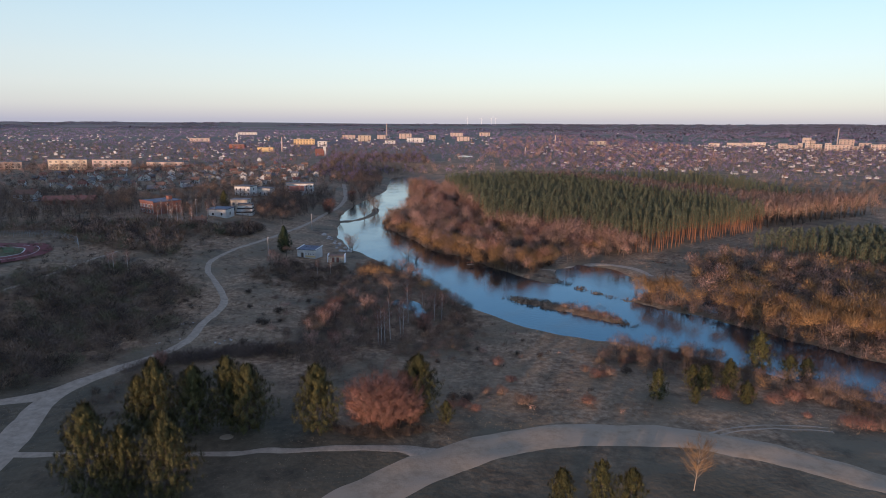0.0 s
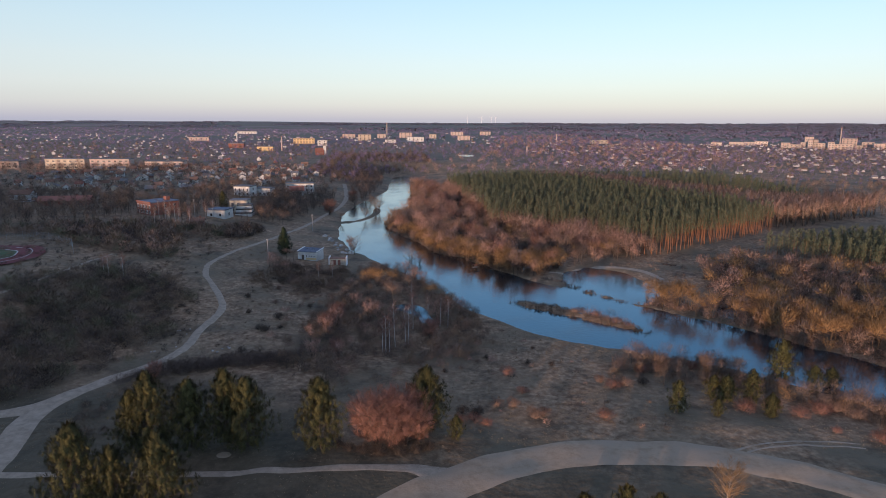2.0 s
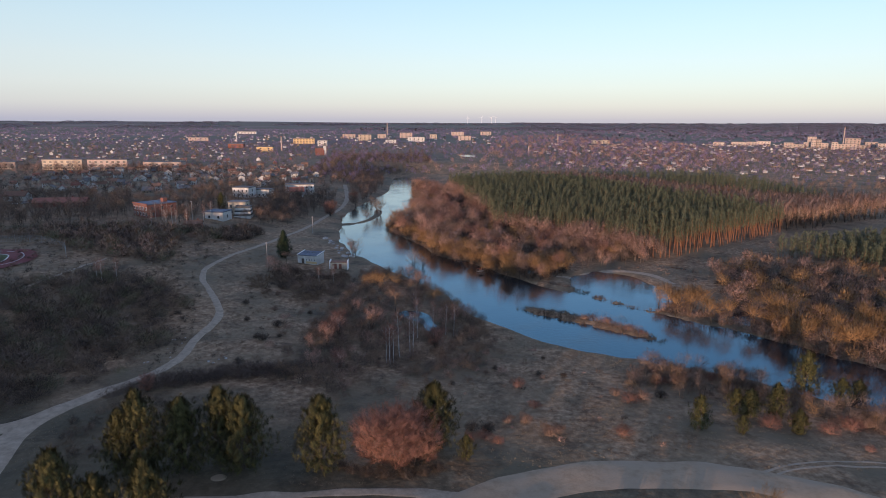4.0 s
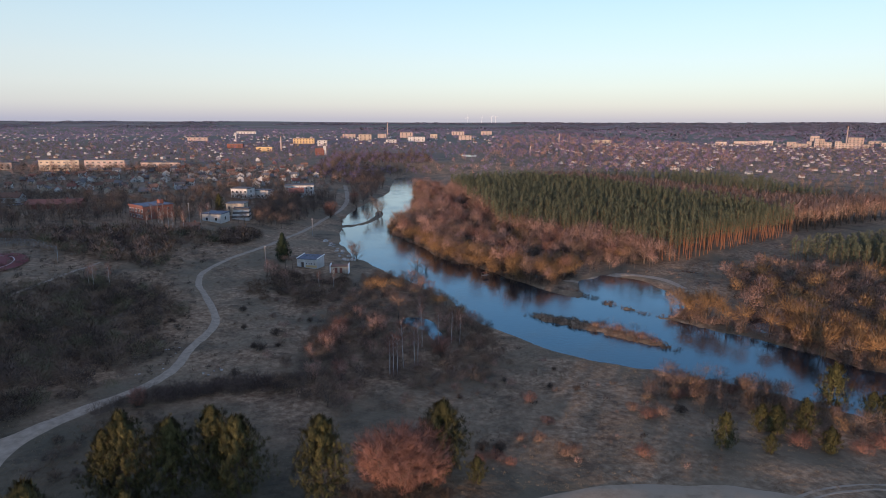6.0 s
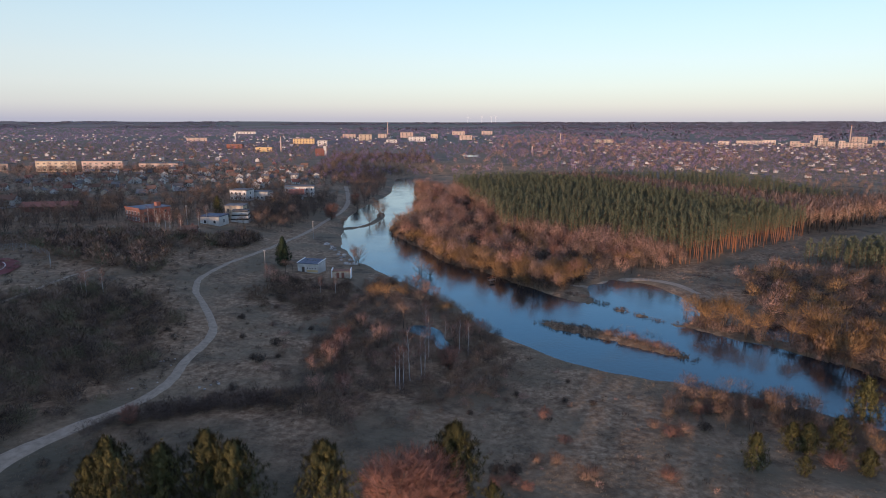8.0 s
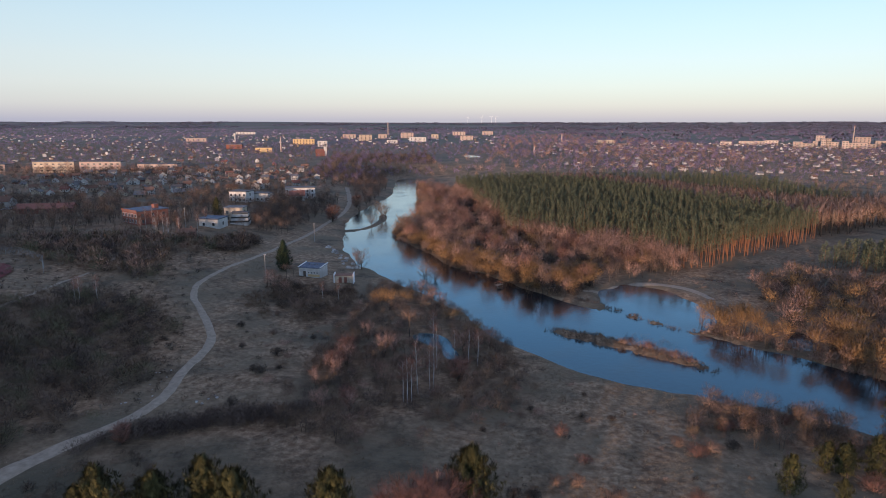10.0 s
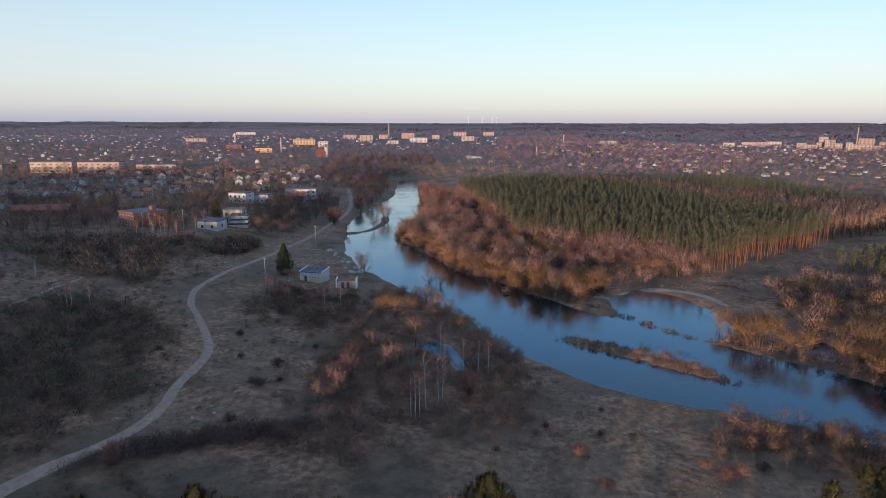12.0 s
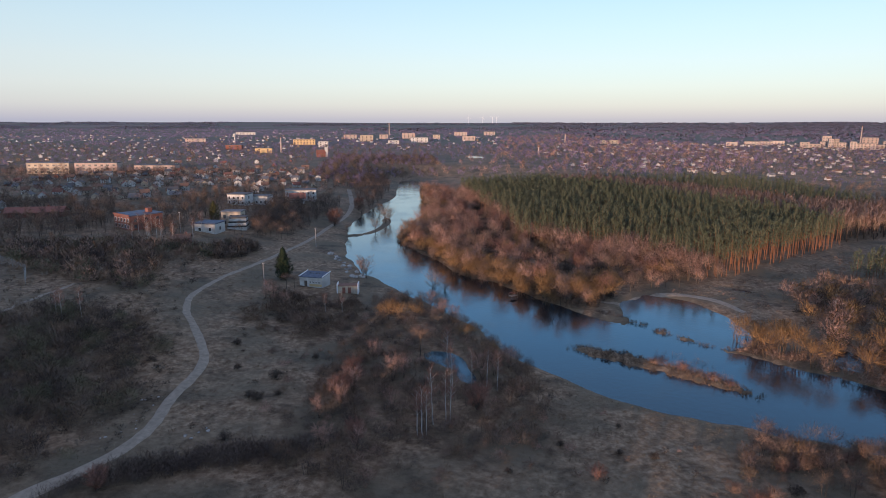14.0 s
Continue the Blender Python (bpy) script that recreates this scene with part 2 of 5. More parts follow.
def spline(points, step=2.0):
    """A smooth line through the points (any number of columns), sampled at even steps."""
    P = np.asarray(points, float)
    P = np.vstack([2 * P[0] - P[1], P, 2 * P[-1] - P[-2]])
    out = []
    for i in range(1, len(P) - 2):
        k = max(2, int(np.linalg.norm(P[i + 1, :2] - P[i, :2]) / step))
        u = np.linspace(0, 1, k, endpoint=False)[:, None]
        a, b, c, d = P[i - 1], P[i], P[i + 1], P[i + 2]
        out.append(0.5 * (2 * b + (c - a) * u + (2 * a - 5 * b + 4 * c - d) * u ** 2 + (3 * b - a - 3 * c + d) * u ** 3))
    return np.vstack(out + [P[-2:-1]])


# ---------------------------------------------------------------- the lie of the land
RIVER = [(-41, 640, 9), (-35, 520, 10), (-36, 470, 17), (-40, 400, 21), (-42, 368, 15), (-39, 338, 14), (-24, 297, 17), (-12, 273, 15),
         (4, 252, 17), (18, 228, 17), (31, 207, 21), (45, 192, 22), (62, 180, 20), (80, 166, 17), (95, 149, 14), (112, 135, 13),
         (150, 116, 13), (220, 95, 14), (330, 60, 14)]
RIVER_LINE = spline(RIVER, 6)


def smooth(u):
    u = np.clip(u, 0, 1)
    return u * u * (3 - 2 * u)


def line_dist(x, y, line):
    """Distance from a line of x, y, half-width, less the half-width."""
    best = np.full(np.shape(x), 1e9)
    for (x0, y0, w0), (x1, y1, w1) in zip(line[:-1], line[1:]):
        dx, dy = x1 - x0, y1 - y0
        u = np.clip(((x - x0) * dx + (y - y0) * dy) / (dx * dx + dy * dy + 1e-9), 0, 1)
        best = np.minimum(best, np.hypot(x - x0 - u * dx, y - y0 - u * dy) - (w0 + u * (w1 - w0)))
    return best


def waves(x, y, size, seed):
    """A soft uneven field, about -1 to 1, with bumps of that size."""
    r = np.random.RandomState(seed)
    s = 0
    for i in range(7):
        a, k = r.uniform(0, 6.28), 6.28 / size * r.uniform(0.5, 1.6)
        s = s + np.sin(k * (x * math.cos(a) + y * math.sin(a)) + r.uniform(0, 6.28))
    return s / 3.5


POOLS = [(-5, 197, 8, 3.2, -1.1), (91.5, 197, 8, 3.2, 0.95), (36, 252, 4, 2, 0.4), (-1, 188, 4, 1.8, -1.3), (99, 258, 13, 1.5, -0.67)]   # x, y, radii, turn
ISLAND = spline([(29, 205, 1.0), (36, 199.5, 2.4), (46, 191, 1.6), (55, 183, 0.8), (61, 178, 0.0)], 3)
BARRIER = spline([(38, 236, 1.2), (43, 231, 0.7), (48, 226, 0.2), (53, 219, 0.2), (60, 210, 0.3), (68, 202, 0.2), (77, 196, 1.2)], 3)
SPIT = spline([(-64, 359, 1.2), (-55, 360, 0.7), (-44, 371, 0.7), (-39, 397, 0.9), (-41, 418, 1.6)], 4)


def river_dist(x, y):
    d = line_dist(x, y, RIVER_LINE)
    d = np.minimum(d, (np.hypot((x - 62) / 16, (y - 227) / 26) - 1) * 18)
    for px, py, a, b, turn in POOLS:
        c, s = math.cos(turn), math.sin(turn)
        u, v = (x - px) * c + (y - py) * s, -(x - px) * s + (y - py) * c
        d = np.minimum(d, (np.hypot(u / a, v / b) - 1) * b)
    d = d + 1.2 * waves(x, y, 14, 3)
    d = np.maximum(d, 0.9 - line_dist(x, y, ISLAND) * 1.2 + 1.6 * waves(x, y, 5, 4))
    d = np.maximum(d, 0.5 - line_dist(x, y, BARRIER) * 1.2 + 2.2 * waves(x, y, 6, 5))
    d = np.maximum(d, 1.2 - line_dist(x, y, SPIT))
    return d


def land(x, y):
    """Height of the ground."""
    x, y = np.asarray(x, float), np.asarray(y, float)
    d = river_dist(x, y)
    z = 0.6 + 1.6 * smooth((d - 6) / 40)
    z = np.where(d < 2, np.clip(0.3 * d, -1.5, 0.6), z)
    far = smooth((y - 330) / 500) * 8 + np.maximum(0, y - 600) / 4400 * 24
    far = far * np.where(y < 700, smooth((d - 20) / 120), 1)
    hill = np.where(x < 0, 8.0 * smooth((-x - 40 - np.maximum(0, 200 - y) * 0.6) / 100), 0) * smooth((y - 40) / 80)
    z = z + np.maximum(hill, far)
    z = z + smooth((d - 4) / 20) * (0.22 * waves(x, y, 22, 7) + 0.12 * waves(x, y, 9, 8)) * np.where(y < 500, 1, 0.3)
    # the rise behind the camera, which keeps the low sun from the near ground
    back = np.interp(x, [-900, -700, -600, -540, -470, -383, -263, -177, -150, -112, -60, 0, 150], [62, 64, 70.5, 67, 59, 51, 40, 26, 19.5, 16.5, 14, 12, 10])
    z = z + (back + 1.5 * waves(x, y, 40, 11)) * smooth((-y - 60) / 120)
    # low ridges at the edge of sight
    z = z + smooth((y - 3200) / 1400) * (2 + 3.0 * waves(x, y * 0.2, 1500, 12) + 9 * smooth((x - 1400) / 1500))
    return z


def gz(x, y):
    return float(land(x, y))


def axis(lo, hi, a, b, fine, grow=1.09):
    left, right, s = [a], [b], fine
    while left[-1] > lo:
        s *= grow
        left.append(left[-1] - s)
    s = fine
    while right[-1] < hi:
        s *= grow
        right.append(right[-1] + s)
    return np.array(left[:0:-1] + list(np.arange(a, b, fine)) + right)


gx, gy = axis(-4300, 4300, -160, 150, 1.8), axis(-700, 4950, 82, 280, 1.8, 1.06)
X, Y = np.meshgrid(gx, gy)
Z = land(X, Y)
nx, ny = len(gx), len(gy)
idx = np.arange(nx * ny).reshape(ny, nx)
quads = np.stack([idx[:-1, :-1], idx[:-1, 1:], idx[1:, 1:], idx[1:, :-1]], -1).reshape(-1, 4)
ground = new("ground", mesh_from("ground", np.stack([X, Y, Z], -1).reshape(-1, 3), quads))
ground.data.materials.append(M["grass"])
ground.data.polygons.foreach_set("use_smooth", np.ones(len(quads), bool))
tagged(ground, "dry grey-brown grass and bare earth of a river valley", "ground", kind="structure")

water = new("water", mesh_from("water", [(-110, 60, 0), (340, 60, 0), (340, 660, 0), (-110, 660, 0)], [(0, 1, 2, 3)]))
water.data.materials.append(M["water"])
tagged(water, "calm river water reflecting the evening sky", "river", kind="structure")


def strip(name, line, mat, lift=0.13, cuts=9, label="", category="road"):
    """A road bed along a line of x, y, half-width, that lies on the ground."""
    L = spline(line, 1.0)
    T = np.gradient(L[:, :2], axis=0)
    T /= np.linalg.norm(T, axis=1)[:, None]
    N = np.stack([-T[:, 1], T[:, 0]], 1)
    V = []
    for k in np.linspace(-1, 1, cuts):
        edge = 0.12 * waves(L[:, 0] + k, L[:, 1], 5, 21) if abs(k) == 1 else 0
        P = L[:, :2] + N * (k * L[:, 2:3]) + N * np.reshape(edge, (-1, 1)) * np.sign(k)
        V.append(np.column_stack([P, land(P[:, 0], P[:, 1]) + (lift if abs(k) < 1 else 0.01)]))
    V = np.stack(V, 1)
    i = np.arange(len(L) * cuts).reshape(len(L), cuts)
    F = np.stack([i[:-1, :-1], i[1:, :-1], i[1:, 1:], i[:-1, 1:]], -1).reshape(-1, 4)
    ob = new(name, mesh_from(name, V.reshape(-1, 3), F))
    ob.data.materials.append(M[mat])
    return tagged(ob, label, category, kind="structure")


ROAD = [(-22, 74, 4.2), (-13, 82, 4.2), (-5.2, 89.8, 4.2), (5.0, 99.3, 4.2), (18.2, 107.3, 4.2), (28.6, 109.7, 4.1), (38.8, 110.1, 4.1), (48.6, 109.3, 3.9),
        (57.3, 106.3, 3.7), (65.0, 102.4, 3.5), (75.6, 94.8, 3.3), (88, 84, 3.2), (104, 68, 3.2)]
LANE = [(-66, 101, 0.8), (-56.6, 101.2, 0.75), (-34.4, 102.3, 0.75), (-15.7, 103.6, 0.8), (-6.2, 104.1, 0.9), (-0.5, 103.9, 1.3), (5, 102.6, 2.6)]
TRACK = [(-66, 78, 3.2), (-66.5, 92, 3.2), (-68, 103, 3.0), (-70.5, 113, 2.6), (-72.5, 124, 2.2), (-67.6, 137, 1.7), (-63.6, 142.8, 1.4), (-60.7, 148.2, 1.35), (-58.8, 154.5, 1.3), (-58.8, 161, 1.25), (-60.1, 170.3, 1.2), (-59.7, 182, 1.1), (-61.2, 190.5, 1.1),
         (-65.3, 199.2, 1.05), (-71.8, 211, 1.0), (-77.3, 220.2, 1.0), (-81.4, 234, 0.95), (-81, 247, 0.9), (-79.5, 260, 0.9), (-76.5, 274, 0.9), (-72.5, 304, 0.9), (-68.4, 342, 1.0),
         (-66.7, 373, 1.1), (-64.1, 414, 1.2), (-68, 464, 1.6), (-80, 530, 1.6)]
FORK = [(-90, 117, 2.0), (-80.8, 120.8, 1.9), (-74.5, 124, 1.9), (-70, 132, 1.6)]
strip("road", ROAD, "sand", label="wide pale gravel road curving through grass")
strip("lane", LANE, "track", 0.06, label="narrow pale dirt lane joining the gravel road")
strip("dirt_track", TRACK, "track", 0.08, label="winding pale dirt track through the meadow")
strip("track_fork", FORK, "track", 0.05, label="pale dirt fork of the track")
strip("field_path", [(-122, 178, 0.7), (-119, 191, 0.7), (-117, 209, 0.7), (-116, 234, 0.6)], "track", 0.04, label="faint trodden path beside the field", category="path")
for off in (0, 1.6):
    strip("wheel_rut", [(55, 109.6 + off, 0.25), (58.8, 111.4 + off, 0.25), (63.4, 112.6 + off, 0.25), (68, 113.4 + off, 0.25), (73.8, 113.9 + off, 0.22), (78.6, 113.2 + off, 0.2)], "track", 0.05, 3, label="pale wheel rut in short grass", category="path")
strip("mud_bank", [(41, 246, 0.8), (49, 243.8, 1.2), (60, 252, 1.5), (70, 253.5, 1.6), (80, 247, 1.6), (84, 234, 1.0)], "track", 0.05, label="pale muddy rim of the backwater", category="bank")
ROADS = [spline(r, 3) for r in (ROAD, LANE, TRACK, FORK)]


# ---------------------------------------------------------------- trees
class Build:
    """Collects triangles and their soft normals."""

    def __init__(self):
        self.v, self.f, self.n = [], [], []

    def tube(self, p, q, r0, r1, n=4):
        p, q = Vector(p), Vector(q)
        d = (q - p).normalized()
        a = d.orthogonal().normalized()
        b = d.cross(a)
        i = len(self.v)
        for c, r in ((p, r0), (q, r1)):
            for k in range(n):
                w = 2 * math.pi * k / n
                o = a * math.cos(w) + b * math.sin(w)
                self.v.append(c + o * r)
                self.n.append(o)
        for k in range(n):
            k2 = (k + 1) % n
            self.f += [(i + k, i + k2, i + n + k2), (i + k, i + n + k2, i + n + k)]

    def blade(self, p, d, length, width, rng, out=None):
        """A thin twig or a tuft's leaf: one narrow triangle, spread across the direction out."""
        d = d.normalized()
        out = out or Vector((rng.uniform(-1, 1), rng.uniform(-1, 1), rng.uniform(-1, 1)))
        a = d.cross(out).normalized() * width / 2
        i = len(self.v)
        self.v += [p - a, p + a, p + d * length]
        self.n += [out.normalized()] * 3
        self.f.append((i, i + 1, i + 2))

    def mesh(self, name):
        return mesh_from(name, [tuple(v) for v in self.v], self.f, [tuple(v) for v in self.n])

    def arrays(self):
        return np.array([tuple(v) for v in self.v], np.float32), np.array(self.f, np.int32), np.array([tuple(v) for v in self.n], np.float32)


def rnd_dir(rng, up=0.0):
    while True:
        v = Vector((rng.uniform(-1, 1), rng.uniform(-1, 1), rng.uniform(-1, 1)))
        if 0.05 < v.length < 1:
            v.normalize()
            v.z += up
            return v.normalized()


def bare_tree(seed, h, spread, base=0.3, limbs=9, twigs=450, tw=0.06, tl=1.1, trunk_r=None, stems=1, up=0.45, lod=False):
    """A leafless tree: trunk and limbs, and a crown of fine twigs that follow the limbs outwards."""
    rng = random.Random(seed)
    wood, crown = Build(), Build()
    r = trunk_r or h * 0.014
    tips, heart = [], Vector((0, 0, h * (0.35 + 0.4 * base)))
    for s in range(stems):
        lean = rnd_dir(rng) * (0.25 if stems > 1 else 0.05)
        p, k = Vector((rng.uniform(-.3, .3), rng.uniform(-.3, .3), -0.15)) * (1 if stems > 1 else 0.3), 3 if lod else 6
        p.z = -0.15
        pts = [p.copy()]
        for i in range(k):
            p = p + Vector((lean.x + rng.uniform(-.07, .07), lean.y + rng.uniform(-.07, .07), 1)).normalized() * h * 0.86 / k
            pts.append(p.copy())
        for i in range(k):
            wood.tube(pts[i], pts[i + 1], r * (1 - i / k * 0.85), r * (1 - (i + 1) / k * 0.85), 3 if lod else 5 if stems == 1 else 4)
        tips.append((pts[-2], pts[-1]))
        for j in range(limbs):
            f = base + (0.95 - base) * (j + rng.random()) / limbs
            fi = min(k - 1, int(f * k))
            q = pts[fi].lerp(pts[fi + 1], f * k - fi)
            a = j * 2.4 + rng.uniform(-.5, .5)
            reach = spread * (0.45 + 0.55 * math.sin(math.pi * min(1, (f - base) / (1 - base) * 0.8 + 0.18))) * rng.uniform(.75, 1.15)
            d = Vector((math.cos(a), math.sin(a), up + rng.uniform(0, .45)))
            e = q + d.normalized() * reach * 0.55
            e2 = e + (d + Vector((rng.uniform(-.4, .4), rng.uniform(-.4, .4), 0.35))).normalized() * reach * 0.5
            wood.tube(q, e, r * 0.38, r * 0.22, 3)
            if not lod:
                wood.tube(e, e2, r * 0.22, r * 0.08, 3)
            tips += [(q.lerp(e, .4), e), (e, e2), (e, e2)]
    for i in range(twigs):
        a, b = rng.choice(tips)
        p = a.lerp(b, rng.random())
        d = (b - a).normalized() * 0.9 + rnd_dir(rng, 0.35) * 0.8
        p = p + rnd_dir(rng) * rng.random() * tl * 0.55
        crown.blade(p, d, tl * rng.uniform(.5, 1.3), tw * rng.uniform(.6, 1.4), rng, (p - heart).normalized() + rnd_dir(rng, 0.2) * 0.45)
    return wood, crown


def bush(seed, h, spread, stems=16, twigs=300, tw=0.06, tl=0.8, lod=False):
    """A leafless shrub: many stems from the ground and fine twigs, dense and rounded."""
    rng = random.Random(seed)
    wood, crown = Build(), Build()
    tips = []
    for s in range(stems):
        a, o = rng.uniform(0, 6.28), math.sqrt(rng.random())
        p = Vector((math.cos(a), math.sin(a), 0)) * o * spread * 0.35 - Vector((0, 0, 0.1))
        hh = h * (1 - 0.35 * o * o) * rng.uniform(.7, 1.05)
        m = p + Vector((math.cos(a) * o * spread * 0.3, math.sin(a) * o * spread * 0.3, hh * 0.5))
        e = p + Vector((math.cos(a) * o * spread * 0.75, math.sin(a) * o * spread * 0.75, hh))
        if lod:
            wood.blade(p, e - p, (e - p).length, 0.12, rng)
        else:
            wood.tube(p, m, 0.05, 0.035, 3)
            wood.tube(m, e, 0.035, 0.012, 3)
        tips += [(p, m), (m, e), (m, e)]
    for i in range(twigs):
        a, b = rng.choice(tips)
        p = a.lerp(b, rng.random())
        out = Vector((p.x, p.y, 0.4 * spread)).normalized() + rnd_dir(rng) * 0.4
        crown.blade(p + rnd_dir(rng) * rng.random() * tl * 0.6, (b - a).normalized() * 0.4 + rnd_dir(rng, 0.35), tl * rng.uniform(.5, 1.2), tw * rng.uniform(.6, 1.4), rng, out)
    return wood, crown


def dome(seed, h, spread, twigs=1300, tw=0.035, tl=0.5, stems=14):
    """A dense rounded leafless shrub, its twigs rising outwards from the ground."""
    rng = random.Random(seed)
    wood, crown = Build(), Build()
    for i in range(stems):
        a, o = rng.uniform(0, 6.28), rng.random() * 0.8
        wood.tube(Vector((math.cos(a) * .25 * o, math.sin(a) * .25 * o, -0.1)), Vector((math.cos(a) * o * spread * .7, math.sin(a) * o * spread * .7, h * .8 * (1 - .3 * o))), 0.04, 0.012, 3)
    for i in range(twigs):
        g = rnd_dir(rng)
        g.z = abs(g.z)
        lump = 0.8 + 0.2 * math.sin(3.1 * g.x + seed) * math.sin(2.7 * g.y + 2 * seed) + 0.12 * math.sin(7 * g.x + 5 * g.y)
        s = rng.random() ** 0.4 * lump
        p = Vector((g.x * spread * s, g.y * spread * s, h * (0.12 + 0.78 * g.z * s)))
        crown.blade(p, Vector((g.x * 0.6, g.y * 0.6, 0.7)) + rnd_dir(rng) * 0.7, tl * rng.uniform(.5, 1.2), tw * rng.uniform(.6, 1.4), rng, g + rnd_dir(rng) * 0.2)
    return wood, crown


def round_tree(seed, h, spread, base=0.3, twigs=220, tw=0.09, tl=0.9, stems=1, lod=True, lumps=5, brush=0.9):
    """A leafless tree with a rounded, lumpy crown of fine twigs that fan outwards and up."""
    rng = random.Random(seed)
    wood, crown = Build(), Build()
    r, mid, half = h * (0.016 if stems == 1 else 0.0095), h * (base + 1) / 2, h * (1 - base) / 2
    heart = Vector((0, 0, mid - 0.3 * half))
    balls = []
    for i in range(lumps):
        a, o = 2.4 * i + rng.uniform(-.4, .4), (0 if i == 0 else rng.uniform(.35, .62))
        balls.append((Vector((math.cos(a) * o * spread, math.sin(a) * o * spread, mid + rng.uniform(-.35, .45) * half)), rng.uniform(.5, .68)))
    for s in range(stems):
        a = 6.28 * s / stems + rng.random()
        p = Vector((math.cos(a), math.sin(a), 0)) * (0.35 if stems > 1 else 0.0) - Vector((0, 0, 0.2))
        q = Vector((math.cos(a), math.sin(a), 0)) * (spread * .3 if stems > 1 else 0.15) + Vector((0, 0, h * (base + .12)))
        wood.tube(p, q, r, r * .7, 3 if lod else 6)
        for c, k in balls[s::stems]:
            wood.tube(q, c, r * .55, r * .2, 3)
            if not lod:
                for j in range(5):
                    wood.tube(c.lerp(q, .25), c + rnd_dir(rng, .3) * spread * k * .8, r * .22, r * .06, 3)
    for i in range(twigs):
        c, k = balls[i % lumps]
        g = rnd_dir(rng, 0.15)
        s = rng.random() ** 0.35
        p = c + Vector((g.x * spread * k, g.y * spread * k, g.z * half * 0.62)) * s
        fan = (p - heart).normalized()
        crown.blade(p, fan * brush + rnd_dir(rng, 0.6) * 0.7, tl * rng.uniform(.5, 1.25), tw * rng.uniform(.6, 1.4), rng, fan * 0.7 + g * 0.5 + rnd_dir(rng) * 0.15)
    return wood, crown


def pine(seed, h, spread, base=0.12, whorls=14, per=7, tufts=16, tw=0.13, tl=0.5, taper=0.9, trunk_r=None, lod=False):
    """A pine: straight trunk, whorls of rising branches, each set with upright plumes of needles."""
    rng = random.Random(seed)
    wood, crown = Build(), Build()
    r = trunk_r or h * 0.013
    k = 2 if lod else 5
    bend = [Vector((rng.uniform(-.15, .15), rng.uniform(-.15, .15), h * 0.97 * i / k - (0.2 if i == 0 else 0))) for i in range(k + 1)]
    for i in range(k):
        wood.tube(bend[i], bend[i + 1], r * (1 - i / k * .9), r * (1 - (i + 1) / k * .9), 4 if lod else 6)
    for wv in range(whorls):
        f = base + (0.97 - base) * wv / (whorls - 1)
        u = (f - base) / (1 - base)
        reach = spread * (min(1, 0.55 + u * 2.2) * (1 - u ** 1.6) ** taper + 0.06)
        for b in range(per):
            a = wv * 1.3 + b * 6.28 / per + rng.uniform(-.35, .35)
            d = Vector((math.cos(a), math.sin(a), 0.15 + 0.75 * u + rng.uniform(-.1, .15))).normalized()
            ln = reach * rng.uniform(.6, 1.15)
            q = Vector((0, 0, f * h))
            e = q + d * ln
            face = Vector((math.cos(a), math.sin(a), 0.15 + 0.6 * u))
            if not lod:
                wood.tube(q, e, r * 0.22, r * 0.06, 3)
            if lod:
                for t in range(tufts):
                    s = math.sqrt(rng.uniform(0.08, 1.0))
                    p = q.lerp(e, s) + rnd_dir(rng, 0.1) * tl * rng.uniform(.2, 1.0)
                    crown.blade(p, d * 0.5 + rnd_dir(rng, 0.9), tl * rng.uniform(.7, 1.4), tw * rng.uniform(.7, 1.4), rng, face + rnd_dir(rng) * 0.4)
                continue
            for s in (1.0, rng.uniform(.68, .85), rng.uniform(.35, .6)):
                c = q.lerp(e, s) + rnd_dir(rng) * 0.2
                tall = rng.uniform(1.0, 2.1)
                for t in range(tufts):
                    g = rnd_dir(rng, 0.25)
                    p = c + Vector((g.x * .62, g.y * .62, (g.z + 0.3) * tall)) * rng.uniform(0.25, 1) * tl
                    crown.blade(p, Vector((g.x, g.y, 1.0)) + d * 0.3, tl * rng.uniform(.6, 1.2), tw * rng.uniform(.7, 1.4), rng, face * 0.6 + g * 0.7)
    return wood, crown


def plant(name, shape, bark, leaf, x, y, label, category, group="", turn=0.0, scale=1.0):
    """One tree as a thing with its trunk and crown."""
    e = new(name)
    e.matrix_basis = pose(x, y, gz(x, y), 0, 0, turn) @ Matrix.Diagonal((scale, scale, scale, 1))
    wood, crown = shape
    part("trunk" if category == "tree" else "stem", wood.mesh("trunk"), bark, e)
    part("crown", crown.mesh("crown"), leaf, e)
    return tagged(e, label, category, group)


def again(thing, x, y, turn, scale):
    c = copy_thing(thing, pose(x, y, gz(x, y), 0, 0, turn))
    c.scale = (scale, scale, scale)
    return c


def inside(px, py, poly):
    poly = np.asarray(poly, float)
    hit = np.zeros(len(px), bool)
    for (x0, y0), (x1, y1) in zip(poly, np.roll(poly, -1, 0)):
        c = ((y0 > py) != (y1 > py)) & (px < (x1 - x0) * (py - y0) / (y1 - y0 + 1e-12) + x0)
        hit ^= c
    return hit


BUILT = [(-141.5, 327, 13), (-124, 411, 9), (-114, 419, 8), (-98.5, 452, 12), (-97.5, 438, 7), (-110, 326.5, 9), (-101.5, 338.5, 9), (-247, 381, 10), (-206, 356, 15), (-50.2, 261.5, 8), (-37.6, 253.3, 6), (-235, 362, 5), (-232, 364, 5), (-229, 367, 5), (-228, 374, 5), (16.5, 250.5, 2)]   # x, y, clear radius


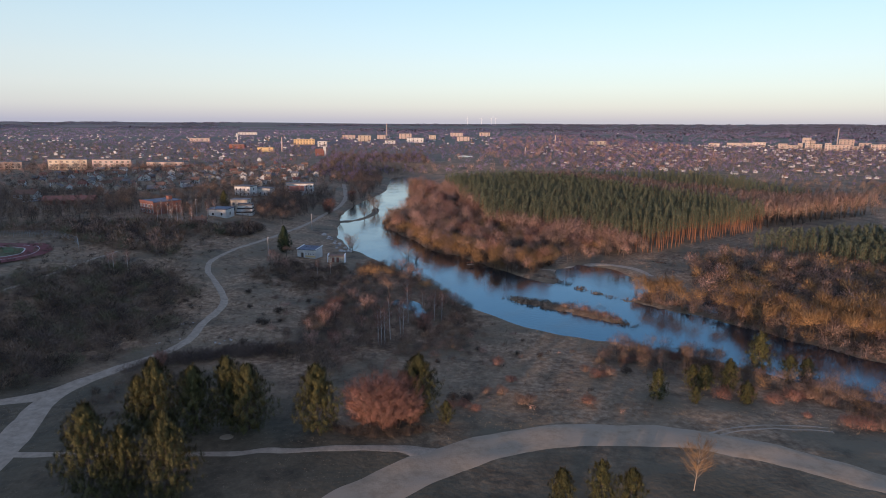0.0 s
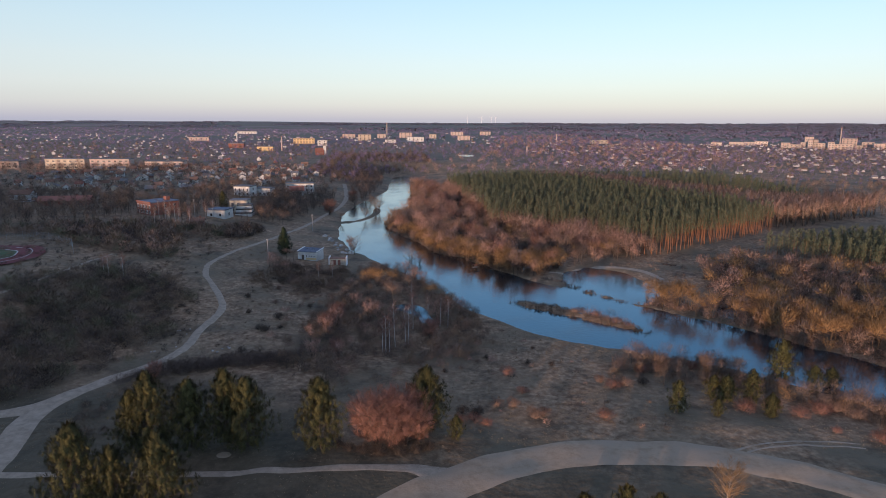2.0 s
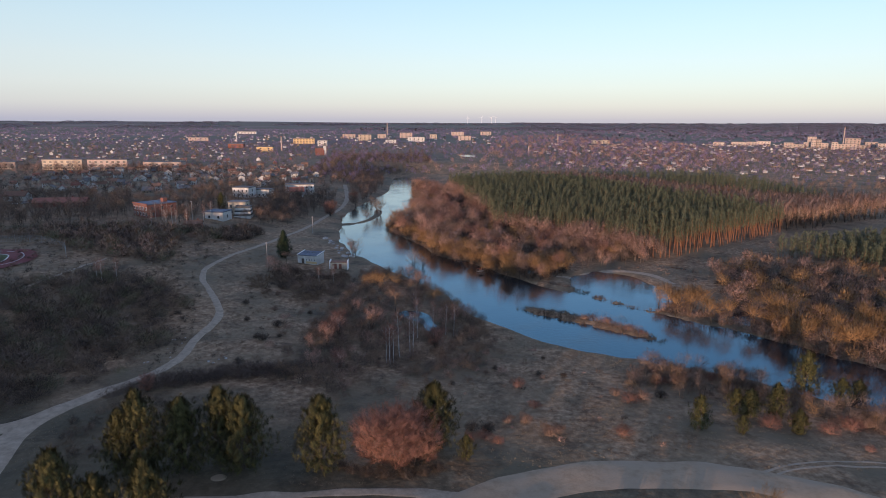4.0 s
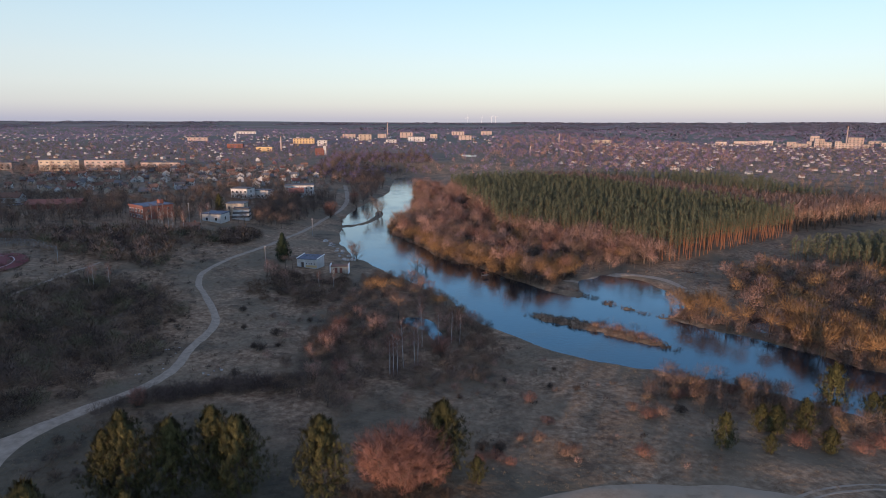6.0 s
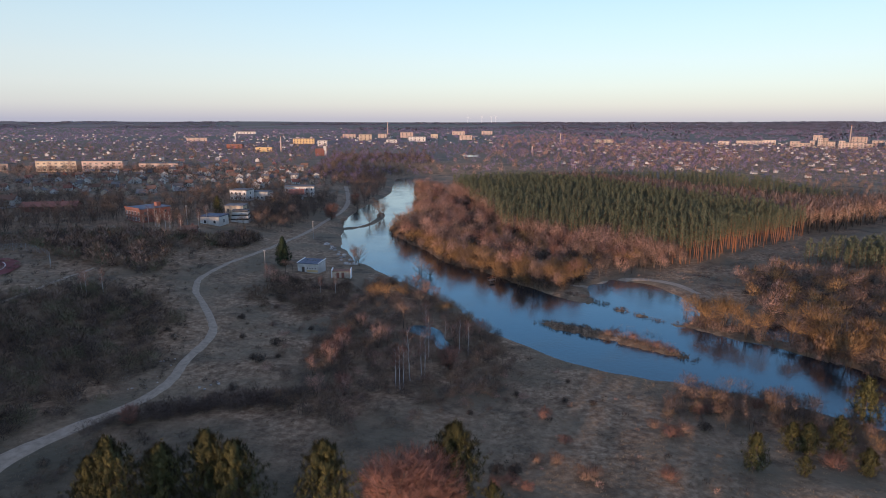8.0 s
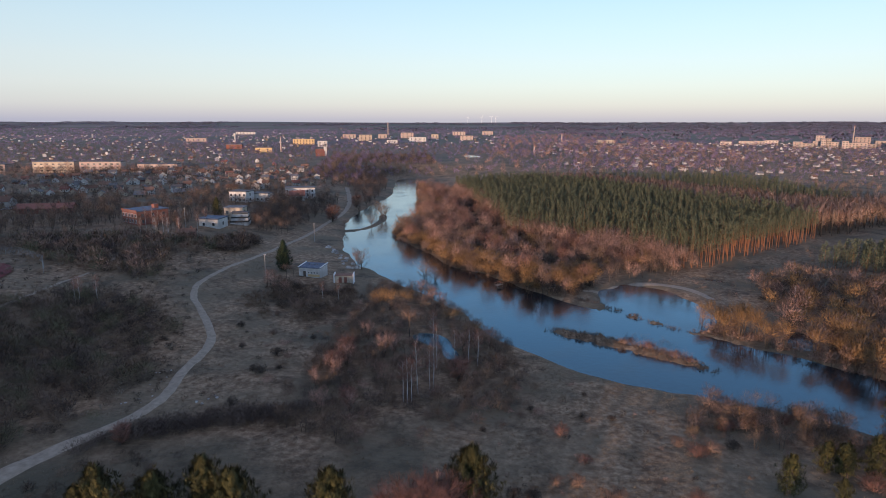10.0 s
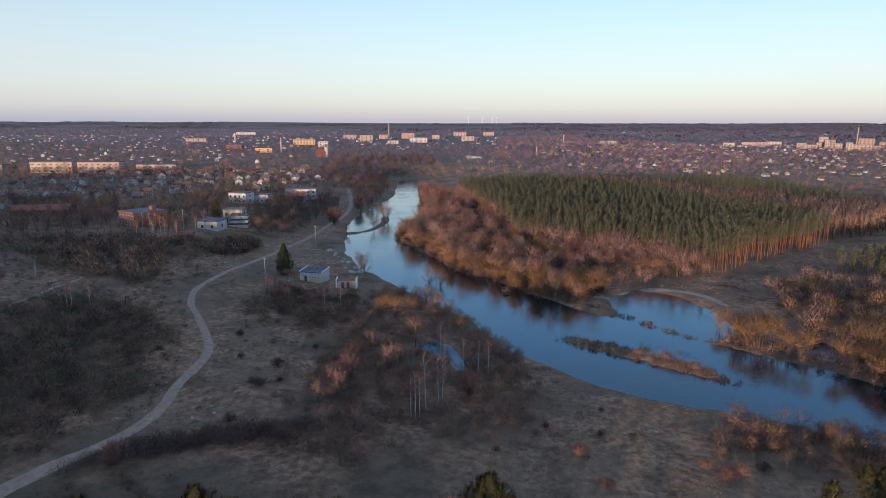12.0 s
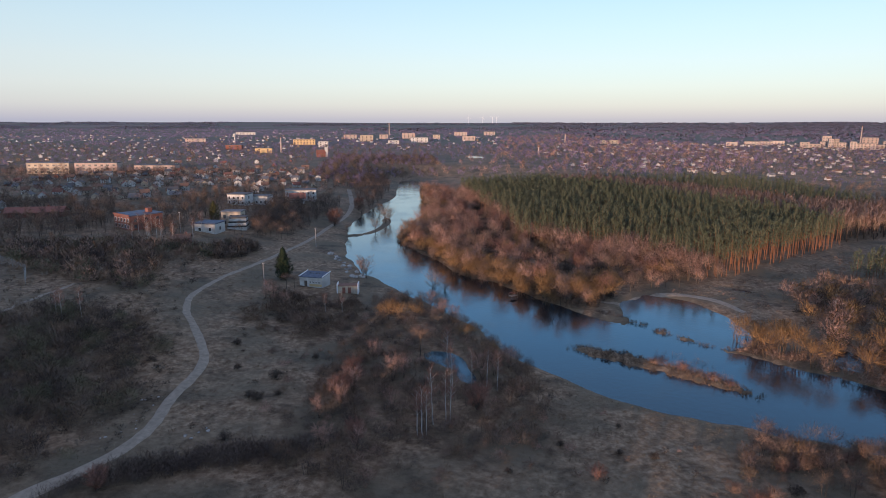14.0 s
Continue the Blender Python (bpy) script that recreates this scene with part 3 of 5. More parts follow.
def scatter(poly, step, seed, keep=1.0, shore=1.5, road=2.0, clump=0.0, size=12, near=None):
    """Uneven places inside an outline, off the water and the roads."""
    r = np.random.RandomState(seed)
    p = np.asarray(poly, float)
    xs, ys = np.arange(p[:, 0].min(), p[:, 0].max(), step), np.arange(p[:, 1].min(), p[:, 1].max(), step)
    x, y = [a.ravel() for a in np.meshgrid(xs, ys)]
    x, y = x + r.uniform(-.55, .55, len(x)) * step, y + r.uniform(-.55, .55, len(y)) * step
    ok = inside(x, y, poly) & (r.rand(len(x)) < keep)
    ok &= np.abs(x) < 0.72 * y + 12      # the valley as far as it lies open
    x, y = x[ok], y[ok]
    wet = river_dist(x, y)
    ok = wet > shore
    if near:
        ok &= wet < near
    if road:
        for L in ROADS:
            ok &= line_dist(x, y, L[::2]) > road
    for bx, by, br in BUILT:
        ok &= np.hypot(x - bx, y - by + br * 0.5) > br
    if clump:
        ok &= waves(x, y, size, seed + 50) > clump
    return x[ok], y[ok]


def wood_stuff(name, shapes, bark, leaf, x, y, smin, smax, seed, label, category="woods"):
    """Many plants that nobody could count, joined: one object of wood and twigs."""
    r = np.random.RandomState(seed)
    z = land(x, y)
    V, F, N, Mi, off = [], [], [], [], 0
    pick = r.randint(0, len(shapes), len(x))
    for k, (w, c) in enumerate(shapes):
        sel = np.where(pick == k)[0]
        if not len(sel):
            continue
        for mi, b in enumerate((w, c)):
            v, f, nrm = b.arrays()
            if not len(v):
                continue
            st = np.random.RandomState(seed + k)
            a, s = st.uniform(0, 6.28, len(sel)), st.uniform(smin, smax, len(sel))
            ca, sa = np.cos(a)[:, None], np.sin(a)[:, None]
            W = np.stack([(v[None, :, 0] * ca - v[None, :, 1] * sa) * s[:, None] + x[sel][:, None],
                          (v[None, :, 0] * sa + v[None, :, 1] * ca) * s[:, None] + y[sel][:, None],
                          v[None, :, 2] * s[:, None] + z[sel][:, None]], -1)
            V.append(W.reshape(-1, 3))
            N.append(np.stack([nrm[None, :, 0] * ca - nrm[None, :, 1] * sa, nrm[None, :, 0] * sa + nrm[None, :, 1] * ca, np.broadcast_to(nrm[None, :, 2], W.shape[:2])], -1).reshape(-1, 3))
            F.append((f[None] + (np.arange(len(sel)) * len(v))[:, None, None] + off).reshape(-1, 3))
            Mi.append(np.full(len(sel) * len(f), mi, np.int32))
            off += len(sel) * len(v)
    ob = new(name, mesh_from(name, np.vstack(V), np.vstack(F), np.vstack(N)))
    ob.data.materials.append(M[bark])
    ob.data.materials.append(M[leaf])
    ob.data.polygons.foreach_set("material_index", np.concatenate(Mi))
    return tagged(ob, label, category, kind="stuff")
# ---------------------------------------------------------------- woods and thickets
BUSHES = [dome(10 + i, 2.6 + 0.35 * i, 1.9 + 0.1 * i, 170, 0.11, 0.8, 0) for i in range(5)]
FINE = [dome(20 + i, 2.6 + 0.3 * i, 1.9 + 0.12 * i, 440, 0.042, 0.62, 0) for i in range(5)]
LOW = [dome(15 + i, 2.6, 2.0, 60, 0.17, 0.9, 0) for i in range(3)]
TALL = [round_tree(30 + i, 8.0 + 0.8 * i, 3.0 + 0.25 * i, 0.16, 560, 0.10, 0.75, lumps=6 + i % 3, brush=0.7) for i in range(5)]
MID = [round_tree(40 + i, 7.5 + 1.0 * i, 3.0, 0.05, 170, 0.16, 1.05, lumps=5) for i in range(4)]
ASPEN = [round_tree(45 + i, 13.0 + 0.8 * i, 2.0, 0.2, 190, 0.16, 1.4, lumps=5, brush=1.2) for i in range(3)]
WILLOW = [round_tree(50 + i, 6.0 + 0.6 * i, 2.8, 0.16, 300, 0.13, 0.95, stems=3, lumps=6) for i in range(4)]
VASE = [round_tree(60 + i, 7.6 + 0.5 * i, 2.7, 0.2, 460, 0.075, 1.15, stems=5, lod=False, lumps=6, brush=1.4) for i in range(4)]
FOREST_PINE = [pine(70 + i, 14.0, 1.15, 0.5, 7, 4, 4, 0.19, 0.85, 1.1, 0.15, lod=True) for i in range(4)]
YOUNG_PINE = [pine(80 + i, 10.5, 1.6, 0.25, 8, 4, 5, 0.22, 0.95, 1.0, 0.13, lod=True) for i in range(3)]
FAR_TREE = [(Build(), round_tree(90 + i, 8, 3.2, 0.1, 48, 0.4, 1.4, lumps=4)[1]) for i in range(3)]
FAR_BUSH = [(Build(), round_tree(190 + i, 8, 3.4, 0.05, 26, 0.6, 1.4, lumps=4)[1]) for i in range(3)]
FAR_WIDE = [(Build(), round_tree(93 + i, 8, 7, 0.05, 24, 1.3, 2.4, lumps=4)[1]) for i in range(3)]
FAR_WOOD = [(Build(), round_tree(95 + i, 5, 26, 0.05, 30, 7.0, 5.0, lumps=4, brush=0.3)[1]) for i in range(3)]
for _, matted in FAR_WOOD:
    matted.n = [(v * 0.2 + Vector((0, 0, 1))).normalized() for v in matted.n]


def zone(name, poly, shapes, leaf, step, smin, smax, seed, label, bark="bark", **kw):
    x, y = scatter(poly, step, seed, **kw)
    leaf = leaf if isinstance(leaf, tuple) else (leaf,)
    for j, kind in enumerate(leaf):
        if len(x[j::len(leaf)]):
            wood_stuff(name, shapes, bark, kind, x[j::len(leaf)], y[j::len(leaf)], smin, smax, seed + 200 * j, label)


DARK = "dense dark leafless shrubs on the shaded slope"


def grove(name, poly, proto_shapes, bark, leaf, step, smin, smax, seed, label, category, group, **kw):
    """Single trees in an uneven group: a few grown ones, the others their copies."""
    x, y = scatter(poly, step, seed, **kw)
    r = random.Random(seed)
    grown = []
    for i, (px, py) in enumerate(zip(x, y)):
        if i < len(proto_shapes):
            grown.append(plant(name, proto_shapes[i], bark, leaf, px, py, label, category, group, r.uniform(0, 360)))
        else:
            again(grown[i % len(grown)], px, py, r.uniform(0, 360), r.uniform(smin, smax))


SLOPE = [(-126, 186), (-118, 200), (-107, 213), (-85, 210), (-72, 195), (-66, 166), (-72, 157), (-88, 154), (-85, 126), (-110, 120)]
zone("thicket", SLOPE, FINE, ("twig_dark", "twig_grey", "twig_dark", "twig_black", "twig_moss"), 2.9, 0.7, 1.8, 1, DARK, clump=-0.25, size=15)
zone("thicket", [(-160, 165), (-94, 140), (-93, 150), (-76, 151), (-67, 147.6), (-73, 139), (-80, 126.5), (-95, 118), (-160, 120)], FINE, ("twig_dark", "twig_grey", "twig_dark", "twig_black", "twig_moss"), 2.7, 0.6, 1.6, 2, DARK, clump=-0.3)
zone("thicket", [(-167, 280), (-135, 282), (-100, 258), (-95, 232), (-114, 234), (-141, 246)], BUSHES, ("twig_dark", "twig_grey", "twig_moss", "twig_brown", "twig_dark"), 3.1, 0.9, 2.0, 3, DARK, clump=-0.6)
zone("thicket", [(-200, 256), (-172, 288), (-136, 290), (-113, 291), (-92, 312), (-86, 290), (-102, 266), (-132, 263)], BUSHES, ("twig_grey", "twig_brown", "twig_dark", "twig_moss"), 3.2, 0.8, 1.9, 4,
     "grey-brown leafless shrubs on the slope", clump=-0.35)
zone("thicket", [(-118, 200), (-94, 200), (-82, 190), (-76, 178), (-76, 160), (-80, 148), (-84, 140), (-88, 138), (-110, 150)], FINE, ("twig_grey", "twig_dark", "twig_moss", "twig_dark"), 3.8, 0.9, 1.9, 53, DARK, clump=-0.35, size=16)
zone("hillside_wood", [(-109, 403), (-80, 470), (-71, 440), (-73, 371), (-83, 330), (-94, 330)], MID, "twig_dark", 4, 0.5, 0.9, 5, "dark leafless trees on the slope below the houses")
zone("hillside_wood", [(-420, 380), (-231, 396), (-190, 399), (-156, 345), (-160, 300), (-177, 292), (-197, 280), (-330, 290)], MID, ("twig_brown", "twig_dark", "twig_grey", "twig_dark"), 4.2, 0.5, 0.95, 6, "leafless trees at the edge of the town", clump=-0.8, size=30)
zone("hillside_wood", [(-420, 400), (-140, 395), (-112, 470), (-85, 480), (-80, 640), (-430, 640)], FAR_TREE, ("twig_dark", "twig_brown", "twig_black", "twig_rose"), 6.4, 0.35, 0.8, 26, "leafless trees between the houses of the town", clump=-0.5, size=40)
zone("hillside_wood", [(-165, 315), (-130, 300), (-95, 325), (-84, 345), (-85, 400), (-100, 470), (-150, 460), (-165, 380)], MID, ("twig_dark", "twig_brown", "twig_dark", "twig_grey"), 4.6, 0.45, 0.9, 44, "leafless trees round the pale buildings", clump=-0.5)
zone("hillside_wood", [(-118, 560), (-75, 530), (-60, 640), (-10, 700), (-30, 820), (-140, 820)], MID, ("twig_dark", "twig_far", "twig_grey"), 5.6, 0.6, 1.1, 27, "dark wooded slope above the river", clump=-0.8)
zone("hillside_wood", [(-440, 588), (-240, 580), (-180, 600), (-180, 612), (-240, 602), (-440, 600)], MID, ("twig_brown", "twig_rose", "twig_dark"), 7, 0.7, 1.1, 51, "leafless trees in front of the apartment blocks")
zone("thicket", [(-68, 229), (-63, 247), (-50, 243), (-30, 242), (-30, 218), (-36, 207), (-57, 210)], BUSHES, "twig_grey", 2.4, 0.6, 1.1, 7, "grey-brown shrubs beside the pump house", clump=-0.1)
CENTRE = [(-29, 246), (-16, 254), (1, 227), (9, 207), (14, 190), (15, 176), (13, 157), (-3, 150), (-12.5, 151), (-12.5, 141), (-20, 138.5), (-26, 143), (-34, 145), (-31, 155), (-33, 173), (-32, 190), (-26, 220)]
zone("thicket", CENTRE, FINE, ("twig_dark", "twig_grey", "twig_dark", "twig_brown", "twig_grey"), 2.4, 0.5, 1.35, 8, "grey-brown leafless thicket near the river bank", shore=0.3, clump=-0.15, size=9)
zone("thicket", [(-40, 146), (-18, 132), (-6, 140), (18, 150), (20, 178), (12, 200), (-8, 196), (-30, 236), (-42, 215), (-44, 180)], FINE, ("twig_grey", "twig_brown", "twig_dark", "twig_rose"), 3.6, 0.35, 0.9, 52, "loose brown shrubs round the thicket", shore=0.3, clump=-0.1, size=8)
grove("sapling_tree", CENTRE, [round_tree(520 + i, 5.0, 2.2, 0.25, 260, 0.06, 0.8, stems=2, lod=False) for i in range(3)], "bark", "twig_grey", 4.6, 0.5, 1.0, 28, "grey-brown leafless young tree in the thicket", "tree",
      "young trees in the thicket", shore=0.3, clump=-0.3)
ROSE = plant("sapling_tree", bare_tree(540, 6.0, 2.3, 0.15, 12, 700, 0.045, 0.9, stems=2, up=0.8), "bark", "twig_rose", -24.3, 175.1, "slender young tree with rose-brown bare twigs", "tree", "young trees in the thicket")
for k, (x, y, s) in enumerate([(-25.8, 167.4, 1.05), (-16.7, 183.3, 1.1), (-20.3, 151.8, .8), (-15.8, 167.7, .8), (2.8, 184.1, 1.15), (9.4, 189.4, 1.0), (-25.8, 150.9, .9), (-14.5, 184.5, .95), (5.5, 186, 1.1), (-25.0, 177, .85), (-29, 163, .8), (-22, 195, .9),
                               (-10, 236.7, 1.0), (-6.4, 228.5, 1.0), (-3.1, 223.4, .9), (-35.5, 274.6, 1.2), (-53, 233, .9), (-58, 236, 1.0), (-61, 240, 1.05)]):
    again(ROSE, x, y, 67 * k, s)
zone("scrub", [(-160, 120), (-82, 126), (-64, 160), (-70, 200), (-84, 230), (-84, 300), (-120, 300), (-160, 262)], LOW, ("twig_black", "twig_grey", "twig_straw"), 3.6, 0.3, 0.85, 41, "low scattered scrub on the shaded slope", clump=-0.7)
zone("scrub", [(-57, 160), (-35, 155), (-36, 200), (-60, 215), (-78, 225), (-74, 290), (-66, 300), (-64, 215)], LOW, "twig_grey", 6.5, 0.2, 0.5, 42, "low scattered scrub in the meadow", clump=-0.4)
zone("riverside_wood", [(-62, 436), (-50, 445), (-50, 540), (-60, 640), (-85, 620), (-78, 520), (-64, 470)], MID, "twig_brown", 4.5, 0.5, 1.0, 43, "russet leafless trees between the track and the river", shore=-0.5)
zone("bank_scrub", [(-40, 310), (-26, 380), (-10, 380), (10, 280), (34, 252), (46, 246), (40, 236), (20, 240)], BUSHES, "twig_grey", 2.4, 0.5, 1.0, 45, "grey leafless shrubs overhanging the water", shore=-1.0, near=5)
zone("bank_scrub", [(66, 203), (78, 192), (86, 178), (92, 164), (104, 150), (116, 140), (150, 123), (230, 98), (230, 125), (150, 146), (120, 158), (104, 180), (96, 205), (84, 218)], BUSHES, "twig_brown", 2.4, 0.5, 1.0, 46, "brown leafless shrubs overhanging the water", shore=-1.2, near=6)
zone("hedge", [(-73, 125), (-67, 131), (-59, 138.5), (-44, 143.5), (-28, 148), (-28, 154), (-45, 149.5), (-57, 145), (-66, 135), (-74, 129)], FINE, "twig_dark", 1.35, 0.7, 1.1, 9, "dark row of leafless shrubs along a bank")
BELT = [(-26, 580), (6, 520), (26, 366), (55, 338), (76, 304), (93, 284), (81, 274), (58, 266), (51, 259), (47, 246), (40, 237), (30, 238), (5, 265), (-26, 321), (-30, 356), (-20, 399)]
BUILT += [(30, 300, 4), (32, 290, 4), (34, 281, 4), (35, 273, 4), (35, 264, 3)]   # the open glade in the riverside wood
zone("riverside_wood", BELT, TALL, ("twig_rose", "twig_brown", "twig_rose", "twig_red"), 6.6, 0.75, 1.25, 10, "rose-brown rounded leafless trees along the river bank", shore=-0.5, clump=-0.75, size=24)
zone("riverside_wood", [(0, 520), (14, 430), (24, 366), (30, 330), (46, 312), (62, 286), (78, 270), (97, 272), (90, 286), (66, 304), (50, 318), (32, 340), (22, 430), (8, 520)], TALL,
     ("twig_rose", "twig_brown", "twig_rose"), 5.2, 0.95, 1.35, 30, "tall rose-brown leafless trees at the forest edge", clump=-0.8)
# near-black bushes paint the shade in the gaps between these crowns
zone("riverside_wood", BELT, BUSHES, "twig_black", 3.6, 0.7, 1.4, 31, "undergrowth with shade-black twigs below the riverside trees", shore=0.3, clump=-0.2)
zone("riverside_wood", BELT, TALL, ("twig_gold", "twig_gold", "twig_brown"), 4.8, 0.5, 0.8, 49, "golden rounded leafless willows at the water", shore=-4.0, near=13, clump=-0.6)
grove("willow_tree", [(-26, 325), (-12, 298), (8, 270), (28, 248), (46, 242), (52, 252), (36, 262), (16, 284), (-6, 312), (-16, 335)], [round_tree(500 + i, 6.2, 3.0, 0.25, 330, 0.10, 0.85, stems=3, lod=False) for i in range(3)],
      "bark", "twig_gold", 4.2, 0.75, 1.15, 32, "rounded golden leafless willow on the river bank", "tree", "willows along the bank", shore=-0.8)
grove("willow_tree", [(66, 212), (68, 199), (77, 192), (84, 188), (85, 196), (82, 208), (76, 213)], VASE,
      "willow_bark", "twig_gold", 3.9, 0.72, 1.0, 11, "golden leafless willow standing at the water's edge", "tree", "willows by the pond", shore=-3.5)
EAST = [(103, 249), (125, 262), (150, 250), (172, 226), (215, 150), (114, 138), (92, 160), (86, 174), (90, 198), (96, 224)]
zone("willow_scrub", EAST, WILLOW, ("twig_gold", "twig_brown", "twig_rose", "twig_gold", "twig_brown", "twig_dark"), 4.3, 0.55, 1.25, 12, "golden-brown rounded leafless willow scrub", shore=-1.8, clump=-0.9, size=20)
# same near-black twigs, standing in for shade among the willows
zone("willow_scrub", EAST, BUSHES, "twig_black", 4.2, 0.7, 1.2, 34, "undergrowth with shade-black twigs between the willows", shore=0.3, clump=-0.2, size=20)
grove("willow_tree", [(86, 187), (89, 177), (94, 168.5), (102, 166), (112, 162), (119, 156), (150, 138), (176, 126), (184, 142), (152, 160), (130, 176), (110, 188), (98, 199)], VASE, "willow_bark", "twig_gold", 4.6, 0.75, 1.2, 33,
      "upright golden leafless willow standing at the flooded bank", "tree", "willows along the far bank", shore=-3.0)
grove("willow_tree", [(15, 254), (29, 238), (47, 247), (52, 256), (42, 262), (20, 276), (4, 292), (-8, 286)], VASE, "willow_bark", "twig_gold", 5.2, 0.65, 1.0, 57,
      "upright golden leafless willow standing at the flooded bank", "tree", "willows along the bank", shore=-6.0)
SHORE = [(43, 153), (51, 158), (61, 164), (70, 163), (80, 156), (88, 144), (100, 132), (118, 120), (104, 104), (86, 122), (74, 134), (61, 139), (50, 142), (42, 144)]
zone("shore_scrub", SHORE, FINE, ("twig_gold", "twig_brown", "twig_brown", "twig_grey"), 2.5, 0.55, 1.4, 13, "brown leafless shrubs on the near shore", shore=-0.3, clump=-0.25, size=14)
zone("shore_scrub", SHORE, FINE, "twig_dark", 3.4, 0.5, 1.2, 38, "dark leafless shrubs on the near shore", shore=-0.3, clump=-0.3, size=14)
grove("sapling_tree", SHORE, [round_tree(530 + i, 5.0, 2.1, 0.3, 280, 0.05, 0.8, stems=3, lod=False) for i in range(3)], "bark", "twig_brown", 4.2, 0.6, 1.1, 35, "brown leafless young tree on the shore", "tree",
      "young trees on the shore", shore=-0.5, clump=-0.4)
PINEWOOD = [(4, 515), (20, 400), (28, 330), (50, 314), (70, 300), (84, 277), (98, 275), (115, 287), (135, 301), (157, 317), (174, 332), (170, 362), (151, 400), (127, 438), (104, 488), (60, 524)]
zone("pine_forest", PINEWOOD, FOREST_PINE, "needle_far", 2.85, 0.8, 1.12, 14, "dense dark green pine forest with orange trunks", bark="pine_bark")
zone("aspen_belt", [(60, 530), (106, 490), (130, 440), (154, 402), (173, 364), (177, 334), (200, 346), (232, 366), (272, 388), (252, 398), (216, 390), (192, 412), (168, 446), (140, 490), (104, 528)], ASPEN, ("twig_tan", "twig_tan", "twig_rose"), 3.5, 0.95, 1.15, 18,
     "belt of tall tan leafless trees", bark="bark")
zone("pine_forest", [(106, 530), (142, 492), (170, 448), (194, 414), (218, 392), (240, 402), (242, 438), (236, 500), (222, 536), (176, 540)], FOREST_PINE, "needle_far", 3.6, 0.7, 1.0, 19, "far strip of dark green pine forest", bark="pine_bark", clump=-0.7, size=40)
zone("hillside_wood", [(255, 400), (280, 392), (430, 400), (560, 430), (360, 540), (250, 545), (240, 500)], MID, ("twig_tan", "twig_brown", "twig_grey"), 7, 0.5, 1.0, 47, "leafless trees on the edge of the far houses", clump=-0.2, size=40)
zone("pine_stand", [(140, 274), (156, 254), (174, 228), (290, 200), (290, 296), (205, 300), (160, 284)], YOUNG_PINE, "needle_far", 3.0, 0.65, 0.95, 15, "stand of younger green pines", bark="pine_bark")
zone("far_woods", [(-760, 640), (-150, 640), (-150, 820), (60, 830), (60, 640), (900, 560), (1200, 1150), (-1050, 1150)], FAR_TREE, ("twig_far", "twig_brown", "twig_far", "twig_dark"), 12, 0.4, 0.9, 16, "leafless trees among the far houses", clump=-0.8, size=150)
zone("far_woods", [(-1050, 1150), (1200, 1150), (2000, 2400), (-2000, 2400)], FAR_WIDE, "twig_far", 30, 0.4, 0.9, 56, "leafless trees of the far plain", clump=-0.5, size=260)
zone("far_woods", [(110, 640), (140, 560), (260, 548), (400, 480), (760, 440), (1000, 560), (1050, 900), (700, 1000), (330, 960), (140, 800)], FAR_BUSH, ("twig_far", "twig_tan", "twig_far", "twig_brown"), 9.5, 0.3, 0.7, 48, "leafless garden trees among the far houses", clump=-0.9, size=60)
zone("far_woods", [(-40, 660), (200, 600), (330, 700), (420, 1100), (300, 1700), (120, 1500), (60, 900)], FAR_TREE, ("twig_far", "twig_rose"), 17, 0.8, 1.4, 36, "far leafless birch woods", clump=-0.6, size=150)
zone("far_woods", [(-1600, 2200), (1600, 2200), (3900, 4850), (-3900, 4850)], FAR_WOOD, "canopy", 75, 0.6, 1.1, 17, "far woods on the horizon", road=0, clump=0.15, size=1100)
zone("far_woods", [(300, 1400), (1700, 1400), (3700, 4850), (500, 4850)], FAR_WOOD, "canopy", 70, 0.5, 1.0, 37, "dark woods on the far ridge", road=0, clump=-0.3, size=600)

# ---------------------------------------------------------------- trees that stand by themselves
PINES = [plant("pine_tree", pine(200 + i, h, s, 0.03, 20, 9, 36, 0.085, 0.52, taper=0.85), "bark", "needle", x, y, "bushy green pine with sunlit golden needles", "tree", "pines beside the lane", i * 50)
         for i, (x, y, h, s) in enumerate([(-45.5, 90, 13.6, 5.6), (-33.6, 89.5, 12.8, 5.4), (-43.5, 107.5, 13.4, 5.4), (-16, 110.5, 11.8, 5.2), (-28.5, 110.5, 11.6, 5.8), (1.8, 117.5, 11.0, 5.2)])]
for i, x, y, turn, s in ((3, -37.8, 110.0, 70, 0.95), (2, -40.2, 90.0, 20, 0.8), (0, -32.5, 112, 130, 0.92), (1, -47.5, 109.5, 200, 0.75)):
    again(PINES[i], x, y, turn, s)
SMALL_PINES = [plant("pine_tree", pine(220 + i, h, w, 0.02, 11, 7, 22, 0.10, 0.42, taper=0.75), "bark", "needle", x, y, "small bushy green pine in dry grass", "tree", "small pines by the road and shore", i * 50)
               for i, (x, y, h, w) in enumerate([(24.2, 89, 4.6, 2.4), (29.8, 88.6, 6.0, 2.7), (34.0, 88.2, 5.4, 2.8)])]
for i, x, y, turn, s in ((2, 7.2, 114.6, 30, 0.66), (1, 50.4, 126.2, 60, 0.92), (0, 62.5, 132.2, 12, 1.0), (1, 67.8, 132.6, 140, 1.0), (2, 60.2, 133.5, 99, 0.8), (1, 79.5, 143.6, 33, 1.4), (2, 83.5, 138, 75, 0.95), (0, 90.5, 143, 18, 1.0),
                         (2, 57.6, 124.6, 5, 0.55), (0, 68.3, 125.5, 66, 0.85)):
    again(SMALL_PINES[i], x, y, turn, s)
